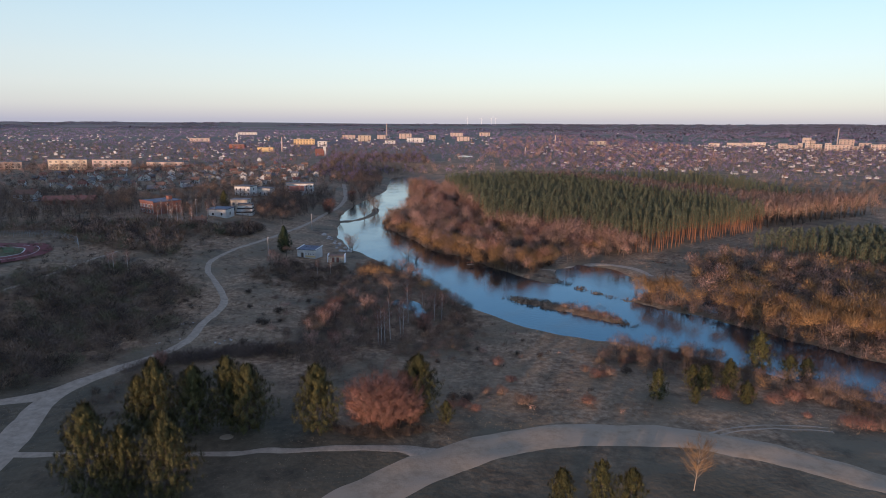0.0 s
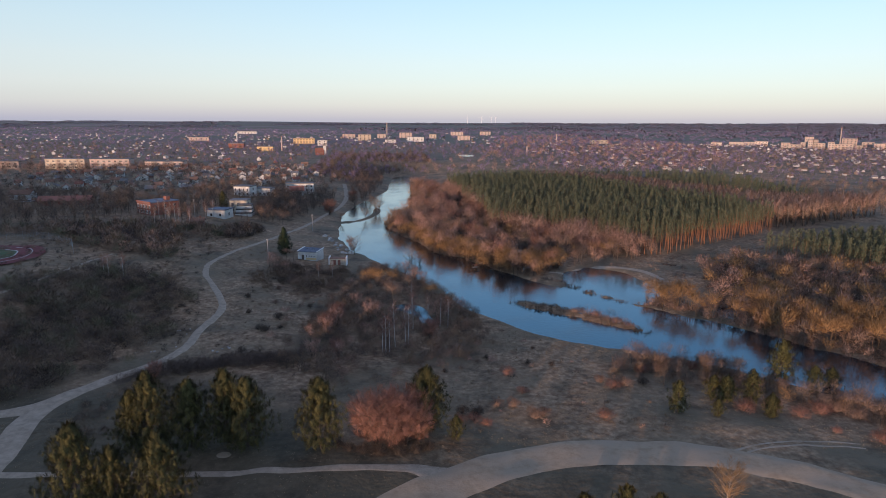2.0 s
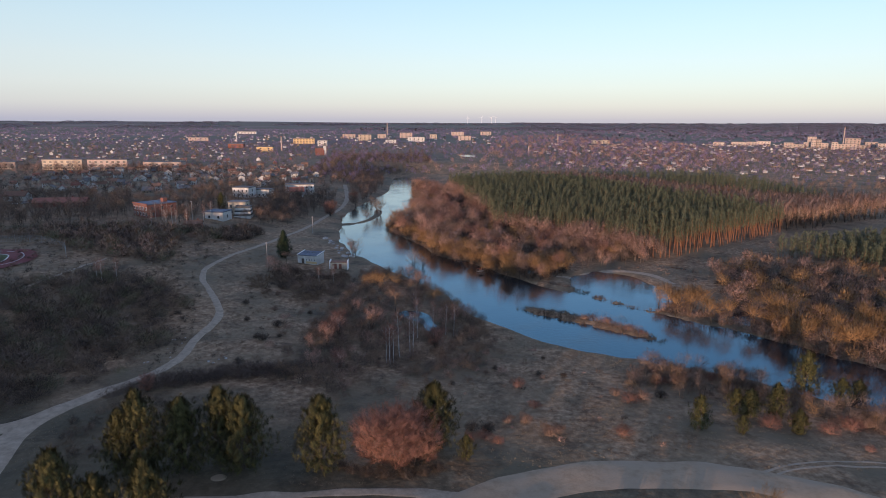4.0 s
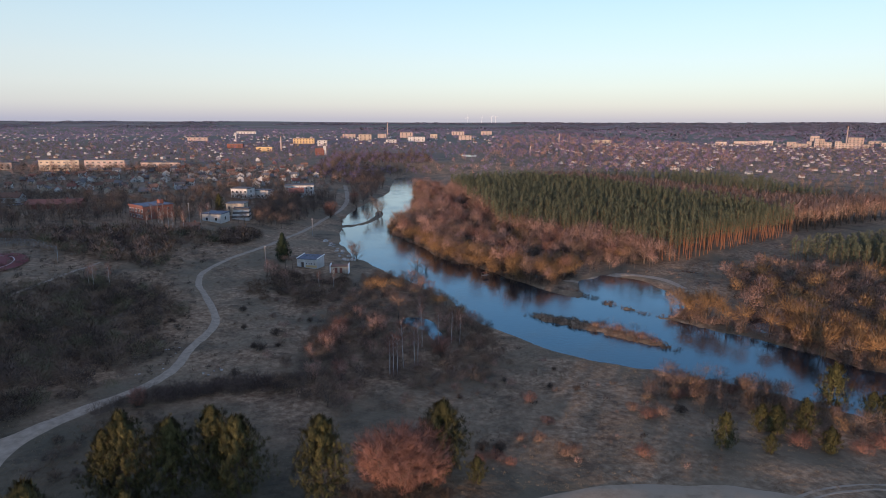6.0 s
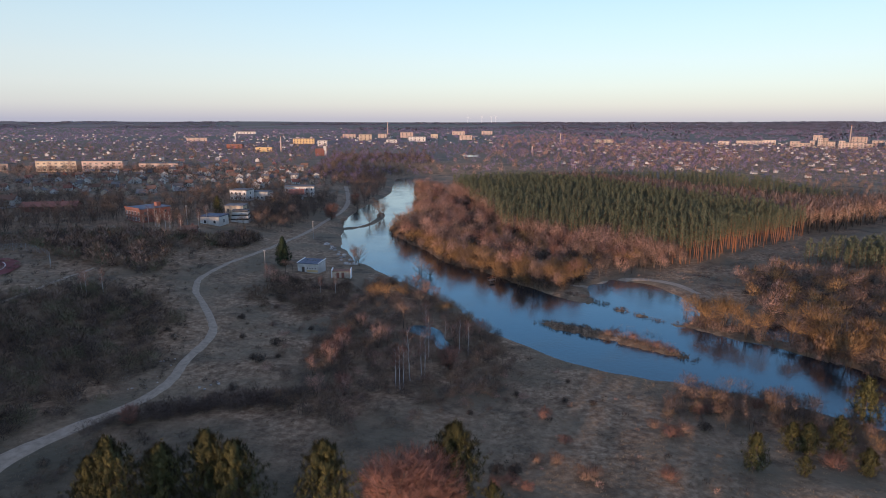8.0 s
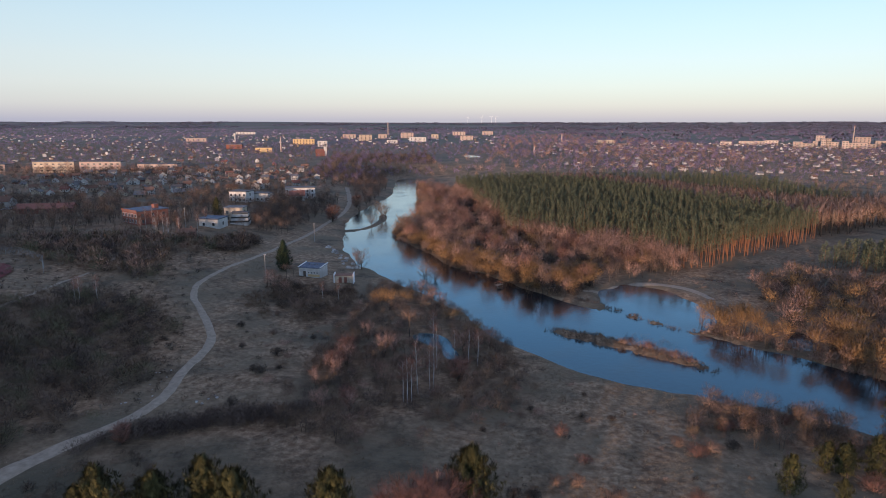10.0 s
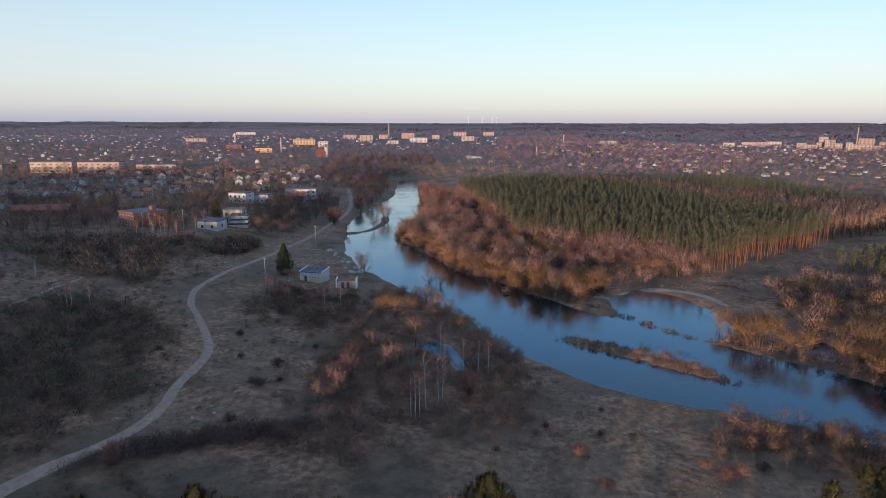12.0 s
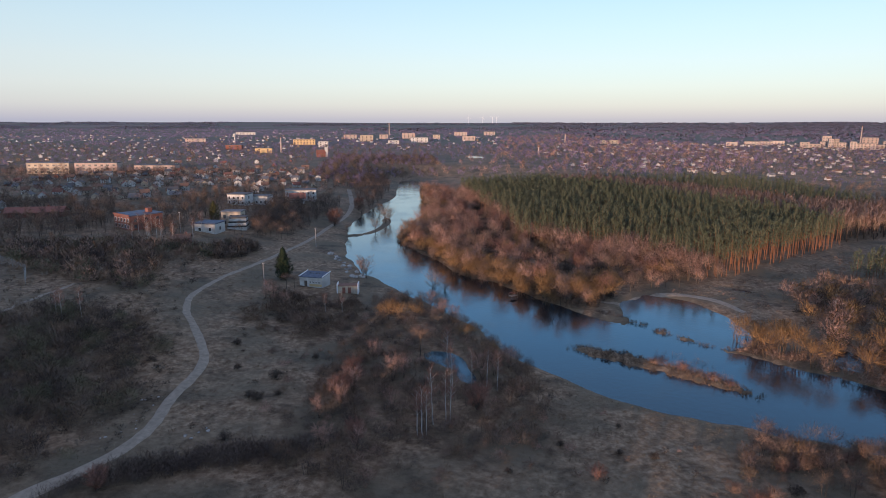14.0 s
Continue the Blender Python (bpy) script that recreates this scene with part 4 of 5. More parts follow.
tagged(plant("spruce_tree", pine(260, 10, 3.6, 0.03, 18, 9, 16, 0.2, 0.6, taper=1.2), "bark", "spruce", -61.5, 264, "dark green spruce beside the pump house", "tree"))
again(PINES[2], -116, 348, 80, 0.7)

RED = plant("bare_tree", bare_tree(300, 10.0, 4.8, 0.02, 17, 6200, 0.036, 1.3, stems=6, up=0.35), "bark", "twig_red", -6.8, 111.5, "spreading leafless tree with reddish sunlit twigs", "tree", "reddish trees beside the lane")
for x, y, a, k in ((-1.6, 111.8, 100, .95), (-8.2, 113.2, 220, .8), (-3.6, 114.2, 300, 1.0), (0.6, 113, 170, .75), (-4.2, 110.6, 20, .8)):
    again(RED, x, y, a, k)
plant("bare_tree", bare_tree(310, 8.6, 3.6, 0.28, 22, 2200, 0.026, 1.0, 0.09, stems=1, up=0.7), "pale_bark", "twig_gold", 45, 92.6, "slender pale leafless tree beside the road", "tree")
BIRCH = [plant("birch_tree", bare_tree(320 + i, 11.5 + i, 2.0, 0.42, 13, 420, 0.045, 1.0, 0.12, up=0.8), "birch_bark", "twig_red", x, y, "tall slender birch with white trunk and reddish bare twigs", "tree", "birches in the thicket", i * 77)
         for i, (x, y) in enumerate([(-9.3, 157.2), (-4.2, 163.2), (-7.6, 162.2)])]
for k, (x, y, s) in enumerate([(-10.2, 158, .9), (-8.6, 158.2, .85), (-5.2, 164.5, .85), (-40.6, 229.5, .6), (-35.7, 229.8, .65), (0.3, 177.4, .8), (5.7, 178, .85), (-3.9, 176.9, .95), (3.5, 179.5, .75), (102.3, 220.9, .85),
                               (-126.6, 290.8, .8), (-121.2, 293.1, .85), (-123.5, 296, .8), (-118, 297, .75), (-112.6, 294.6, .8), (-103.5, 205, .7), (-101, 203, .75), (-98, 206, .7), (-112, 322, .9), (-5, 190, .9), (51.5, 129.5, .45)]):
    again(BIRCH[k % 3], x, y, 50 * k, s)
OAK = plant("bare_tree", round_tree(340, 9.5, 3.6, 0.42, 900, 0.05, 0.9, lod=False, lumps=7), "bark", "twig_brown", -11.5, 198.2, "round-crowned leafless tree with russet twigs", "tree")
GOLD = plant("willow_tree", round_tree(341, 6.8, 3.6, 0.15, 1100, 0.05, 0.9, stems=4, lod=False, lumps=7), "bark", "twig_gold", -18.6, 222.5, "rounded golden leafless willow", "tree", "willows at the bank")
GREY = plant("bare_tree", bare_tree(342, 8.5, 4.5, 0.12, 10, 900, 0.045, 1.2, stems=3, up=0.5), "bark", "twig_grey", -34.0, 273.5, "grey leafless tree leaning over the river bank", "tree")
for src, x, y, a, s in ((GOLD, -22, 226, 90, .9), (GOLD, -14.5, 226, 200, .8), (GREY, -9.5, 263.5, 60, .95), (GREY, -6, 259, 150, .7), (GREY, -21, 343, 10, 1.2), (GREY, -24, 352, 120, 1.15), (GREY, -19, 333, 240, 1.1),
                        (OAK, -17.5, 191.5, 70, .6), (OAK, 3.5, 190, 110, .8), (OAK, -57.5, 251.5, 10, .65), (OAK, -55.5, 254, 100, .6), (GOLD, 5.5, 194, 20, .85), (GOLD, 0.5, 208, 60, .8), (GREY, -7.5, 246, 33, .6), (GREY, 20.5, 255, 200, .7),
                        (RED, -26.9, 172.4, 10, .55), (RED, -25.4, 181, 60, .55), (RED, -20.9, 155.6, 200, .42), (RED, 1.0, 169.2, 300, .6), (RED, -64.5, 380, 45, .95), (RED, -57.5, 138.5, 45, .4), (RED, -68.5, 392, 5, .6),
                        (GREY, -42, 373, 5, .8), (GREY, -39, 397, 77, 1.0), (GREY, -38, 405, 140, 1.0), (GREY, -41, 412, 9, 1.1), (GREY, -46, 425, 60, 1.0), (GREY, -55, 362, 180, .6), (GREY, -57, 432, 33, 1.0), (RED, -60, 440, 80, .8)):
    again(src, x, y, a, s)

# second shrub: shadow below the red trees is put into its near-black twigs
SHRUB = [plant("shrub", dome(400 + i, 2.5, 2.1, 1300, 0.035, 0.5), "bark", leaf, x, y, lab, "shrub", "shrubs in the meadow", 40 * i)
         for i, (x, y, leaf, lab) in enumerate([(35.6, 123.2, "twig_red", "rounded orange-brown leafless shrub"), (-42.0, 180.8, "twig_black", "dark rounded leafless shrub in dry grass"), (22.6, 123.4, "twig_brown", "brown spreading leafless shrub in dry grass")])]
for k, x, y, s in ((1, -11, 109, .8), (1, -8.5, 108.2, .85), (1, -5.5, 108.0, .9), (1, -2.5, 108.4, .9), (1, 0.5, 109, .9), (1, 2.5, 110.5, .8), (1, -13, 111, .7), (0, 19.2, 145.2, 1.0), (0, 21.5, 135.4, .8), (2, 24.3, 124.4, .9), (2, 15.5, 128.6, .85), (2, 18.8, 128.4, .9), (0, 10.6, 121.8, .85), (0, 13, 120.6, .7), (1, 11.5, 124.5, .9), (1, 8.5, 124.5, .9), (0, 8, 121, .7),
                   (1, -42.5, 169.2, 1.0), (1, -44.5, 170.6, .8), (1, -43.4, 153.4, .9), (1, -56.4, 199.4, .8), (1, -52, 186, .6), (1, -39, 172, .5), (2, -47, 196, .7), (2, -50, 212, .7), (1, -30, 186, .5), (1, -36, 194, .6),
                   (0, 40.9, 137, 1.1), (2, 43.5, 138.5, 1.1), (1, 47.8, 139.5, .9), (2, 38.8, 140.5, .9), (0, 50.1, 147.5, 1.1), (2, 53, 148.5, 1.2), (2, 57.6, 149.5, 1.3), (0, 62, 150, 1.1), (2, 66, 152, 1.4),
                   (0, 64.6, 128.4, 1.2), (2, 70, 129, 1.2), (0, 74.2, 126, 1.1), (0, 79.3, 127.8, 1.35), (2, 83, 129.5, 1.2), (0, 83.5, 116.2, 1.2), (0, 86.5, 115.5, 1.3), (2, 89, 114.5, 1.3), (2, 72, 131.5, 1.0), (0, 77, 119, .6),
                   (0, 47, 198, 1.1), (0, 49.5, 190.5, 1.0), (2, 52, 187.5, 1.0), (0, 54.5, 185.5, 1.0), (0, 57, 182.8, .9), (2, 44, 193.5, .8), (2, 73, 205, 1.1), (1, 24.5, 152, .5), (1, 30, 150.5, .6), (1, 5, 146, .5), (1, 27, 162, .35), (1, 15, 155, .5)):
    again(SHRUB[k], x, y, 61 * k + 37 * int(x), s)

# tussocks of dry grass over the meadow
rt = np.random.RandomState(5)
TUFT = []
for i in range(3):
    tb, rg = Build(), random.Random(i)
    for k in range(8):
        tb.blade(Vector((rg.uniform(-.3, .3), rg.uniform(-.3, .3), -0.05)), Vector((rg.uniform(-.6, .6), rg.uniform(-.6, .6), 1)), rg.uniform(.15, .38), 0.07, rg)
    TUFT.append((Build(), tb))
M["straw"] = material("dry_straw", [(0.17, 0.13, 0.085), (0.29, 0.23, 0.155)], scale=0.08, island=0.3)
zone("grass_tussocks", [(-125, 112), (90, 112), (75, 145), (30, 172), (15, 190), (-45, 250), (-80, 300), (-110, 200)], TUFT, "straw", 1.25, 0.5, 1.3, 61, "tussocks of dry grass", clump=-0.6, size=15, road=0.6)
zone("grass_tussocks", [(2, 206), (16, 190), (24, 181), (36, 170), (52, 161), (66, 154), (60, 140), (40, 148), (20, 160), (6, 178)], TUFT, "straw", 0.75, 0.5, 1.1, 82, "tall dry grass along the shore", clump=-0.4, size=12, shore=0.4)
zone("grass_tussocks", [(-10, 124), (56, 118), (62, 138), (34, 164), (14, 176), (10, 150)], TUFT, "straw", 1.0, 0.5, 1.1, 83, "tussocks of tall dry grass in the meadow", clump=-0.2, size=10)
zone("scrub", [(-62, 148), (-61, 160), (-63, 176), (-68, 192), (-77, 206), (-84, 202), (-74, 182), (-69, 160)], LOW, "twig_black", 1.7, 0.15, 0.45, 84, "dark burnt scrub beside the track", clump=-0.2, size=8, road=0.6)
zone("thicket", [(-58, 112), (-50, 118), (-44, 128), (-46, 136), (-56, 136), (-63, 129), (-66, 121), (-64, 114)], FINE, ("twig_dark", "twig_grey", "twig_black"), 2.3, 0.4, 0.9, 85, "dark leafless shrubs between the track and the pines", clump=-0.3, size=10, road=1.0)
REEDS = [bush(450 + i, 1.1, 1.2, 4, 40, 0.08, 0.7, lod=True) for i in range(2)]
zone("reeds", [(24, 204), (40, 191), (60, 172), (67, 178), (58, 188), (38, 206), (28, 210)], REEDS, "twig_grey", 0.85, 0.3, 0.8, 62, "brown reeds standing in shallow water", shore=-1.0, clump=-0.8, size=6)
zone("reeds", [(38, 236), (60, 206), (80, 195), (84, 199), (62, 214), (46, 234)], REEDS, "twig_dark", 0.9, 0.4, 0.8, 63, "brown reeds standing in shallow water", shore=-0.8, clump=-0.2, size=6)
zone("reeds", [(-14, 256), (10, 212), (24, 184), (60, 163), (64, 166), (28, 189), (14, 216), (-8, 258)], REEDS, "twig_dark", 1.0, 0.4, 1.1, 64, "brown reeds along the shore", shore=-1.3, clump=-0.15, near=1.2, size=7)
GOLD_REEDS = [bush(455 + i, 2.4, 1.2, 3, 46, 0.032, 1.1, lod=True) for i in range(2)]
zone("reeds", [(46, 205), (56, 203), (60.5, 193), (58, 182), (49, 183), (43, 192)], GOLD_REEDS, "twig_brown", 1.5, 0.6, 1.4, 65, "golden leafless willow shoots and reeds on the islet", shore=-9, clump=-0.2, size=7)
zone("scrub", [(50, 256), (72, 258), (96, 268), (130, 285), (160, 310), (150, 275), (128, 262), (104, 248), (94, 226), (84, 250), (62, 258)], LOW, "twig_brown", 3.2, 0.15, 0.4, 66, "low brown scrub on the damp meadow", clump=-0.2, size=12)
zone("grass_tussocks", [(44, 254), (72, 256), (96, 268), (130, 285), (172, 325), (156, 275), (128, 262), (104, 248), (92, 205), (84, 250)], TUFT, "straw", 1.5, 0.8, 1.8, 67, "tussocks of dry grass", clump=-0.6, size=12, shore=0.6)
zone("scrub", [(-30, 120), (46, 112), (50, 138), (30, 168), (14, 182), (10, 152), (-12, 138)], LOW, ("twig_grey", "twig_brown", "twig_black", "twig_rose"), 5.0, 0.2, 0.6, 68, "low shrubs scattered over the dry meadow", clump=-0.05, size=14)
zone("scrub", [(-60, 150), (-36, 155), (-36, 200), (-50, 240), (-70, 250), (-62, 200)], LOW, ("twig_grey", "twig_brown", "twig_black"), 5.0, 0.25, 0.6, 69, "low shrubs scattered beside the track", clump=-0.05, size=14)
zone("thicket", [(-94, 281), (-97, 301), (-88, 313), (-80, 301), (-80, 286), (-87, 279)], BUSHES, ("twig_dark", "twig_grey", "twig_black"), 2.6, 0.9, 1.7, 71, "tall dark bushes below the workshops", clump=-0.7)
zone("hillside_wood", [(-92, 328), (-97, 345), (-90, 395), (-80, 395), (-76, 341), (-81, 321)], TALL, ("twig_dark", "twig_grey", "twig_brown"), 4.6, 0.55, 0.85, 72, "dark rounded leafless trees below the white houses", clump=-0.8)
zone("thicket", [(-54, 221), (-60, 246), (-55, 250), (-44, 247), (-30, 243), (-27, 218), (-42, 214)], FINE, ("twig_dark", "twig_brown", "twig_grey", "twig_black"), 2.6, 0.6, 1.3, 73, "dark leafless bushes in front of the pump house", clump=-0.2, size=9)
zone("thicket", [(-112, 239), (-138, 290), (-134, 304), (-108, 278), (-100, 245)], BUSHES, ("twig_brown", "twig_dark", "twig_grey", "twig_straw"), 2.9, 0.8, 1.6, 74, "brown leafless bushes on the slope", clump=-0.4, size=12)
for k, (x, y, s) in enumerate([(-133.9, 311, .85), (-129.4, 307.8, .9), (-127.3, 308.5, .8), (-123.5, 304.3, .9), (-119.5, 299.3, .85), (-112.2, 294, .75), (-111.1, 310.2, .9), (-121.6, 294.6, .7)]):
    again(BIRCH[k % 3], x, y, 50 * k + 20, s)
for x, y, a, s in ((-59.5, 243, 20, 1.0), (-57, 240, 120, 0.9)):
    again(OAK, x, y, a, s * 0.65)
zone("thicket", [(-128, 152), (-88, 140), (-74, 150), (-68, 162), (-76, 190), (-112, 196)], LOW, ("twig_grey", "twig_brown", "twig_dark"), 3.2, 0.5, 0.9, 75, "low dark shrubs on the shaded slope", clump=-0.3, size=12)
zone("riverside_wood", [(43, 256), (52, 254), (66, 258), (80, 265), (96, 269), (86, 279), (60, 272)], TALL, ("twig_rose", "twig_brown", "twig_dark"), 5.0, 0.5, 0.85, 76, "rose-brown leafless trees round the backwater", shore=1.0, clump=-0.4)
zone("grass_tussocks", [(-90, 84), (-16, 84), (0, 96), (14, 112), (-100, 112)], TUFT, "straw", 1.2, 0.4, 0.9, 77, "tussocks of dry grass", clump=-0.3, size=9, road=1.0)
grove("sapling_tree", [(40, 141), (52, 150), (64, 158), (76, 152), (92, 138), (108, 122), (100, 112), (84, 126), (66, 142), (52, 140)], [round_tree(550 + i, 5.5, 2.0, 0.2, 320, 0.045, 0.7, stems=3, lod=False) for i in range(3)], "bark", "twig_grey", 6.0, 0.6, 1.1, 78,
      "grey-brown leafless young tree on the shore", "tree", "young trees on the shore", shore=-0.5, clump=-0.4)
# ---------------------------------------------------------------- buildings
M["brick"] = material("red_brick", [(0.195, 0.07, 0.049), (0.27, 0.105, 0.07)], scale=2.5, bump=0.02, bump_scale=8, broad=(0.22, 0.11, 0.09), broad_scale=0.3)
M["plaster"] = material("white_plaster", [(0.47, 0.45, 0.42), (0.63, 0.61, 0.57)], scale=0.8, broad=(0.44, 0.41, 0.37), broad_scale=0.25, bump=0.01)
M["cream"] = material("cream_plaster", [(0.40, 0.33, 0.25), (0.52, 0.43, 0.32)], scale=0.8, broad=(0.38, 0.31, 0.24), broad_scale=0.25, objrand=0.12)
M["panel"] = material("concrete_panel", [(0.36, 0.258, 0.221), (0.46, 0.34, 0.29)], scale=0.5, broad=(0.33, 0.29, 0.25), broad_scale=0.2, objrand=0.2)
M["timber"] = material("weathered_boards", [(0.20, 0.15, 0.11), (0.32, 0.25, 0.18)], scale=1.5, stretch=(4, 4, .5), objrand=0.25)
M["yellow"] = material("yellow_render", [(0.50, 0.35, 0.18), (0.58, 0.42, 0.22)], scale=0.6)
M["tile"] = material("red_roof_tiles", [(0.20, 0.085, 0.065), (0.29, 0.125, 0.095)], scale=2, bump=0.04, bump_scale=5, objrand=0.2)
M["slate"] = material("grey_roof", [(0.10, 0.095, 0.095), (0.19, 0.18, 0.175)], scale=1.5, bump=0.03, objrand=0.3)
M["brown_roof"] = material("brown_metal_roof", [(0.15, 0.085, 0.06), (0.23, 0.13, 0.09)], scale=1.5, objrand=0.25)
M["felt"] = material("dark_blue_felt_roof", [(0.045, 0.055, 0.085), (0.08, 0.095, 0.14)], scale=1.2, rough=0.6, broad=(0.12, 0.13, 0.17), broad_scale=0.5)
M["glass"] = material("window_glass", [(0.05, 0.05, 0.055), (0.11, 0.105, 0.10)], scale=0.5, rough=0.15, spec=0.6, objrand=0.5)
M["door"] = material("painted_door", [(0.08, 0.06, 0.05), (0.13, 0.10, 0.08)], scale=3)
M["white"] = material("white_paint", [(0.72, 0.71, 0.69), (0.80, 0.79, 0.77)], scale=2)
M["red_clay"] = material("red_running_track", [(0.124, 0.033, 0.031), (0.167, 0.048, 0.0434)], scale=0.6, broad=(0.16, 0.05, 0.05), broad_scale=0.15)
M["turf"] = material("green_turf", [(0.05, 0.085, 0.03), (0.085, 0.12, 0.05)], scale=0.5, broad=(0.09, 0.10, 0.05), broad_scale=0.1)
M["steel"] = material("galvanised_steel", [(0.28, 0.29, 0.29), (0.40, 0.40, 0.40)], scale=3, rough=0.5, metal=0.6)
M["pole"] = material("weathered_pole", [(0.24, 0.22, 0.20), (0.36, 0.33, 0.30)], scale=3, stretch=(1, 1, .2))
M["stone"] = material("pale_stone", [(0.24, 0.22, 0.19), (0.46, 0.43, 0.39)], scale=1.2, bump=0.05, objrand=0.4)


def mesh_of(build):
    me = bpy.data.meshes.new("m")
    bm = bmesh.new()
    build(bm)
    bm.to_mesh(me)
    bm.free()
    return me


def slab_mesh(x0, x1, y0, y1, z0, z1):
    return mesh_of(lambda bm: box(bm, x0, x1, y0, y1, z0, z1))


WINDOW = slab_mesh(-0.6, 0.6, -0.05, 0.05, -0.75, 0.75)
WIDE_WINDOW = slab_mesh(-1.1, 1.1, -0.05, 0.05, -0.75, 0.75)
DOOR = slab_mesh(-0.55, 0.55, -0.06, 0.06, 0, 2.1)


FRAME = slab_mesh(-0.7, 0.7, -0.06, 0.06, -0.85, 0.85)
PANE = slab_mesh(-0.58, 0.58, -0.075, 0.075, -0.73, 0.73)


def put(name, me, mat, parent, x, y, z, turn=0.0, label=""):
    ob = part(name, me, mat, parent, label)
    ob.matrix_basis = pose(x, y, z, 0, 0, turn)
    return ob


def gable_wall(bm, w, d, h, r):
    prof = [(-d / 2, -0.6), (d / 2, -0.6), (d / 2, h), (0, h + r), (-d / 2, h)]
    a = [bm.verts.new((-w / 2, y, z)) for y, z in prof]
    b = [bm.verts.new((w / 2, y, z)) for y, z in prof]
    bm.faces.new(a[::-1])
    bm.faces.new(b)
    for i in range(5):
        bm.faces.new((a[i], a[(i + 1) % 5], b[(i + 1) % 5], b[i]))


def gable_roof(bm, w, d, h, r, over=0.5, thick=0.22):
    s = r / (d / 2)
    for side in (-1, 1):
        y1, z1 = side * (d / 2 + over), h - over * s
        p = [(0, h + r), (y1, z1), (y1, z1 + thick), (0, h + r + thick)]
        a = [bm.verts.new((-w / 2 - over, y, z + 0.02)) for y, z in p]
        b = [bm.verts.new((w / 2 + over, y, z + 0.02)) for y, z in p]
        fs = [a, b[::-1]] + [[a[i], b[i], b[(i + 1) % 4], a[(i + 1) % 4]] for i in range(4)]
        for f in fs:
            bm.faces.new(f if side == 1 else f[::-1])


def house(x, y, turn, w, d, h, r, wall, roof, label, storeys=1, group="", category="house", windows=True):
    e = new("house")
    e.matrix_basis = pose(x, y, gz(x, y), 0, 0, turn)
    part("wall", mesh_of(lambda bm: gable_wall(bm, w, d, h, r)), wall, e)
    part("roof", mesh_of(lambda bm: gable_roof(bm, w, d, h, r)), roof, e)
    part("chimney", slab_mesh(w * .2, w * .2 + .7, 0.3, 1.0, h + r * .4, h + r + 0.9), "brick", e)
    if windows:
        for s in range(storeys):
            for k in (-1, 1):
                put("window", WINDOW, "glass", e, k * w * 0.27, -d / 2, 1.5 + 2.8 * s)
        put("window", WINDOW, "glass", e, -w / 2, 0, 1.5, 90)
        put("door", DOOR, "door", e, 0.2, -d / 2, 0.05)
    return tagged(e, label, category, group)


def block(name, x, y, turn, w, d, storeys, wall, label, step=4.0, category="apartment block", wide=True, roof="slate", group="", fh=2.9, sides=True, framed=False):
    """A flat-roofed block with its storeys of windows, front and one end."""
    e = new(name)
    e.matrix_basis = pose(x, y, gz(x, y) - 0.2, 0, 0, turn)
    h = storeys * fh + 0.8
    part("wall", slab_mesh(-w / 2, w / 2, -d / 2, d / 2, -1.0, h), wall, e)
    part("roof", slab_mesh(-w / 2 - 0.3, w / 2 + 0.3, -d / 2 - 0.3, d / 2 + 0.3, h + 0.004, h + 0.45), roof, e)
    n = max(2, int(w / step))
    for s in range(storeys):
        for k in range(n):
            wd = put("window", FRAME if framed else WIDE_WINDOW if wide else WINDOW, "white" if framed else "glass", e, -w / 2 + w * (k + .5) / n, -d / 2, 1.7 + fh * s)
            if framed:
                part("pane", PANE, "glass", wd)
        if sides:
            for k in range(max(1, int(d / 5))):
                for sx in (-1, 1):
                    put("window", WINDOW, "glass", e, sx * w / 2, -d / 2 + d * (k + .5) / max(1, int(d / 5)), 1.7 + fh * s, 90)
    return tagged(e, label, category, group)


# the old brick building and the pale ones on the slope
red = block("brick_building", -141.5, 327, -36, 13, 15, 2, "brick", "old two-storey red brick building with dark flat roof", 2.6, "building", False, roof="felt", fh=2.7, framed=True)
part("parapet", slab_mesh(-6.7, 6.7, -7.85, -7.45, 6.3, 6.9), "brick", red)
put("annex", slab_mesh(-1.2, 1.2, -1.0, 1.0, 0, 1.8), "brick", red, 1.5, 4.0, 6.66)
w1 = block("office_building", -124, 411, -12, 11, 9, 2, "plaster", "white two-storey building among trees", 2.4, "building", False, fh=2.7, framed=True)
block("office_building", -114, 419, -12, 11, 7, 1, "plaster", "low white wing among trees", 2.4, "building", False, fh=4.2, framed=True)
block("office_building", -98.5, 452, 10, 19, 9, 2, "plaster", "long white two-storey building with dark roof", 2.8, "building", False, fh=2.7, framed=True)
house(-97.5, 438, 15, 9, 7, 3.2, 2.6, "plaster", "tile", "white house with red tiled roof")
block("workshop", -110, 326.5, -8, 9.5, 9, 1, "plaster", "low white flat-roofed workshop", 4, "building", False, roof="felt", fh=3.2, framed=True)
tiers = new("terraced_building")
tiers.matrix_basis = pose(-101.5, 338.5, gz(-101.5, 338.5), 0, 0, 8) @ Matrix.Diagonal((.85, .85, .75, 1))
for k in range(3):
    part("storey", slab_mesh(-5 + k * .3, 5 - k * .3, -4 + k * 1.6, 5, -0.5 if k == 0 else k * 2.4, k * 2.4 + 1.5), "plaster", tiers)
    part("window_band", slab_mesh(-4.9 + k * .3, 4.9 - k * .3, -3.9 + k * 1.6, 4.9, k * 2.4 + 1.504, k * 2.4 + 2.396), "glass", tiers)
part("roof", slab_mesh(-4.6, 4.6, -1.0, 5.2, 7.2, 7.5), "slate", tiers)
tagged(tiers, "stepped building with white bands and dark windows", "building")
block("workshop", -106, 346, 0, 9, 7, 2, "cream", "cream flat-roofed workshop behind trees", 3, "building", False)
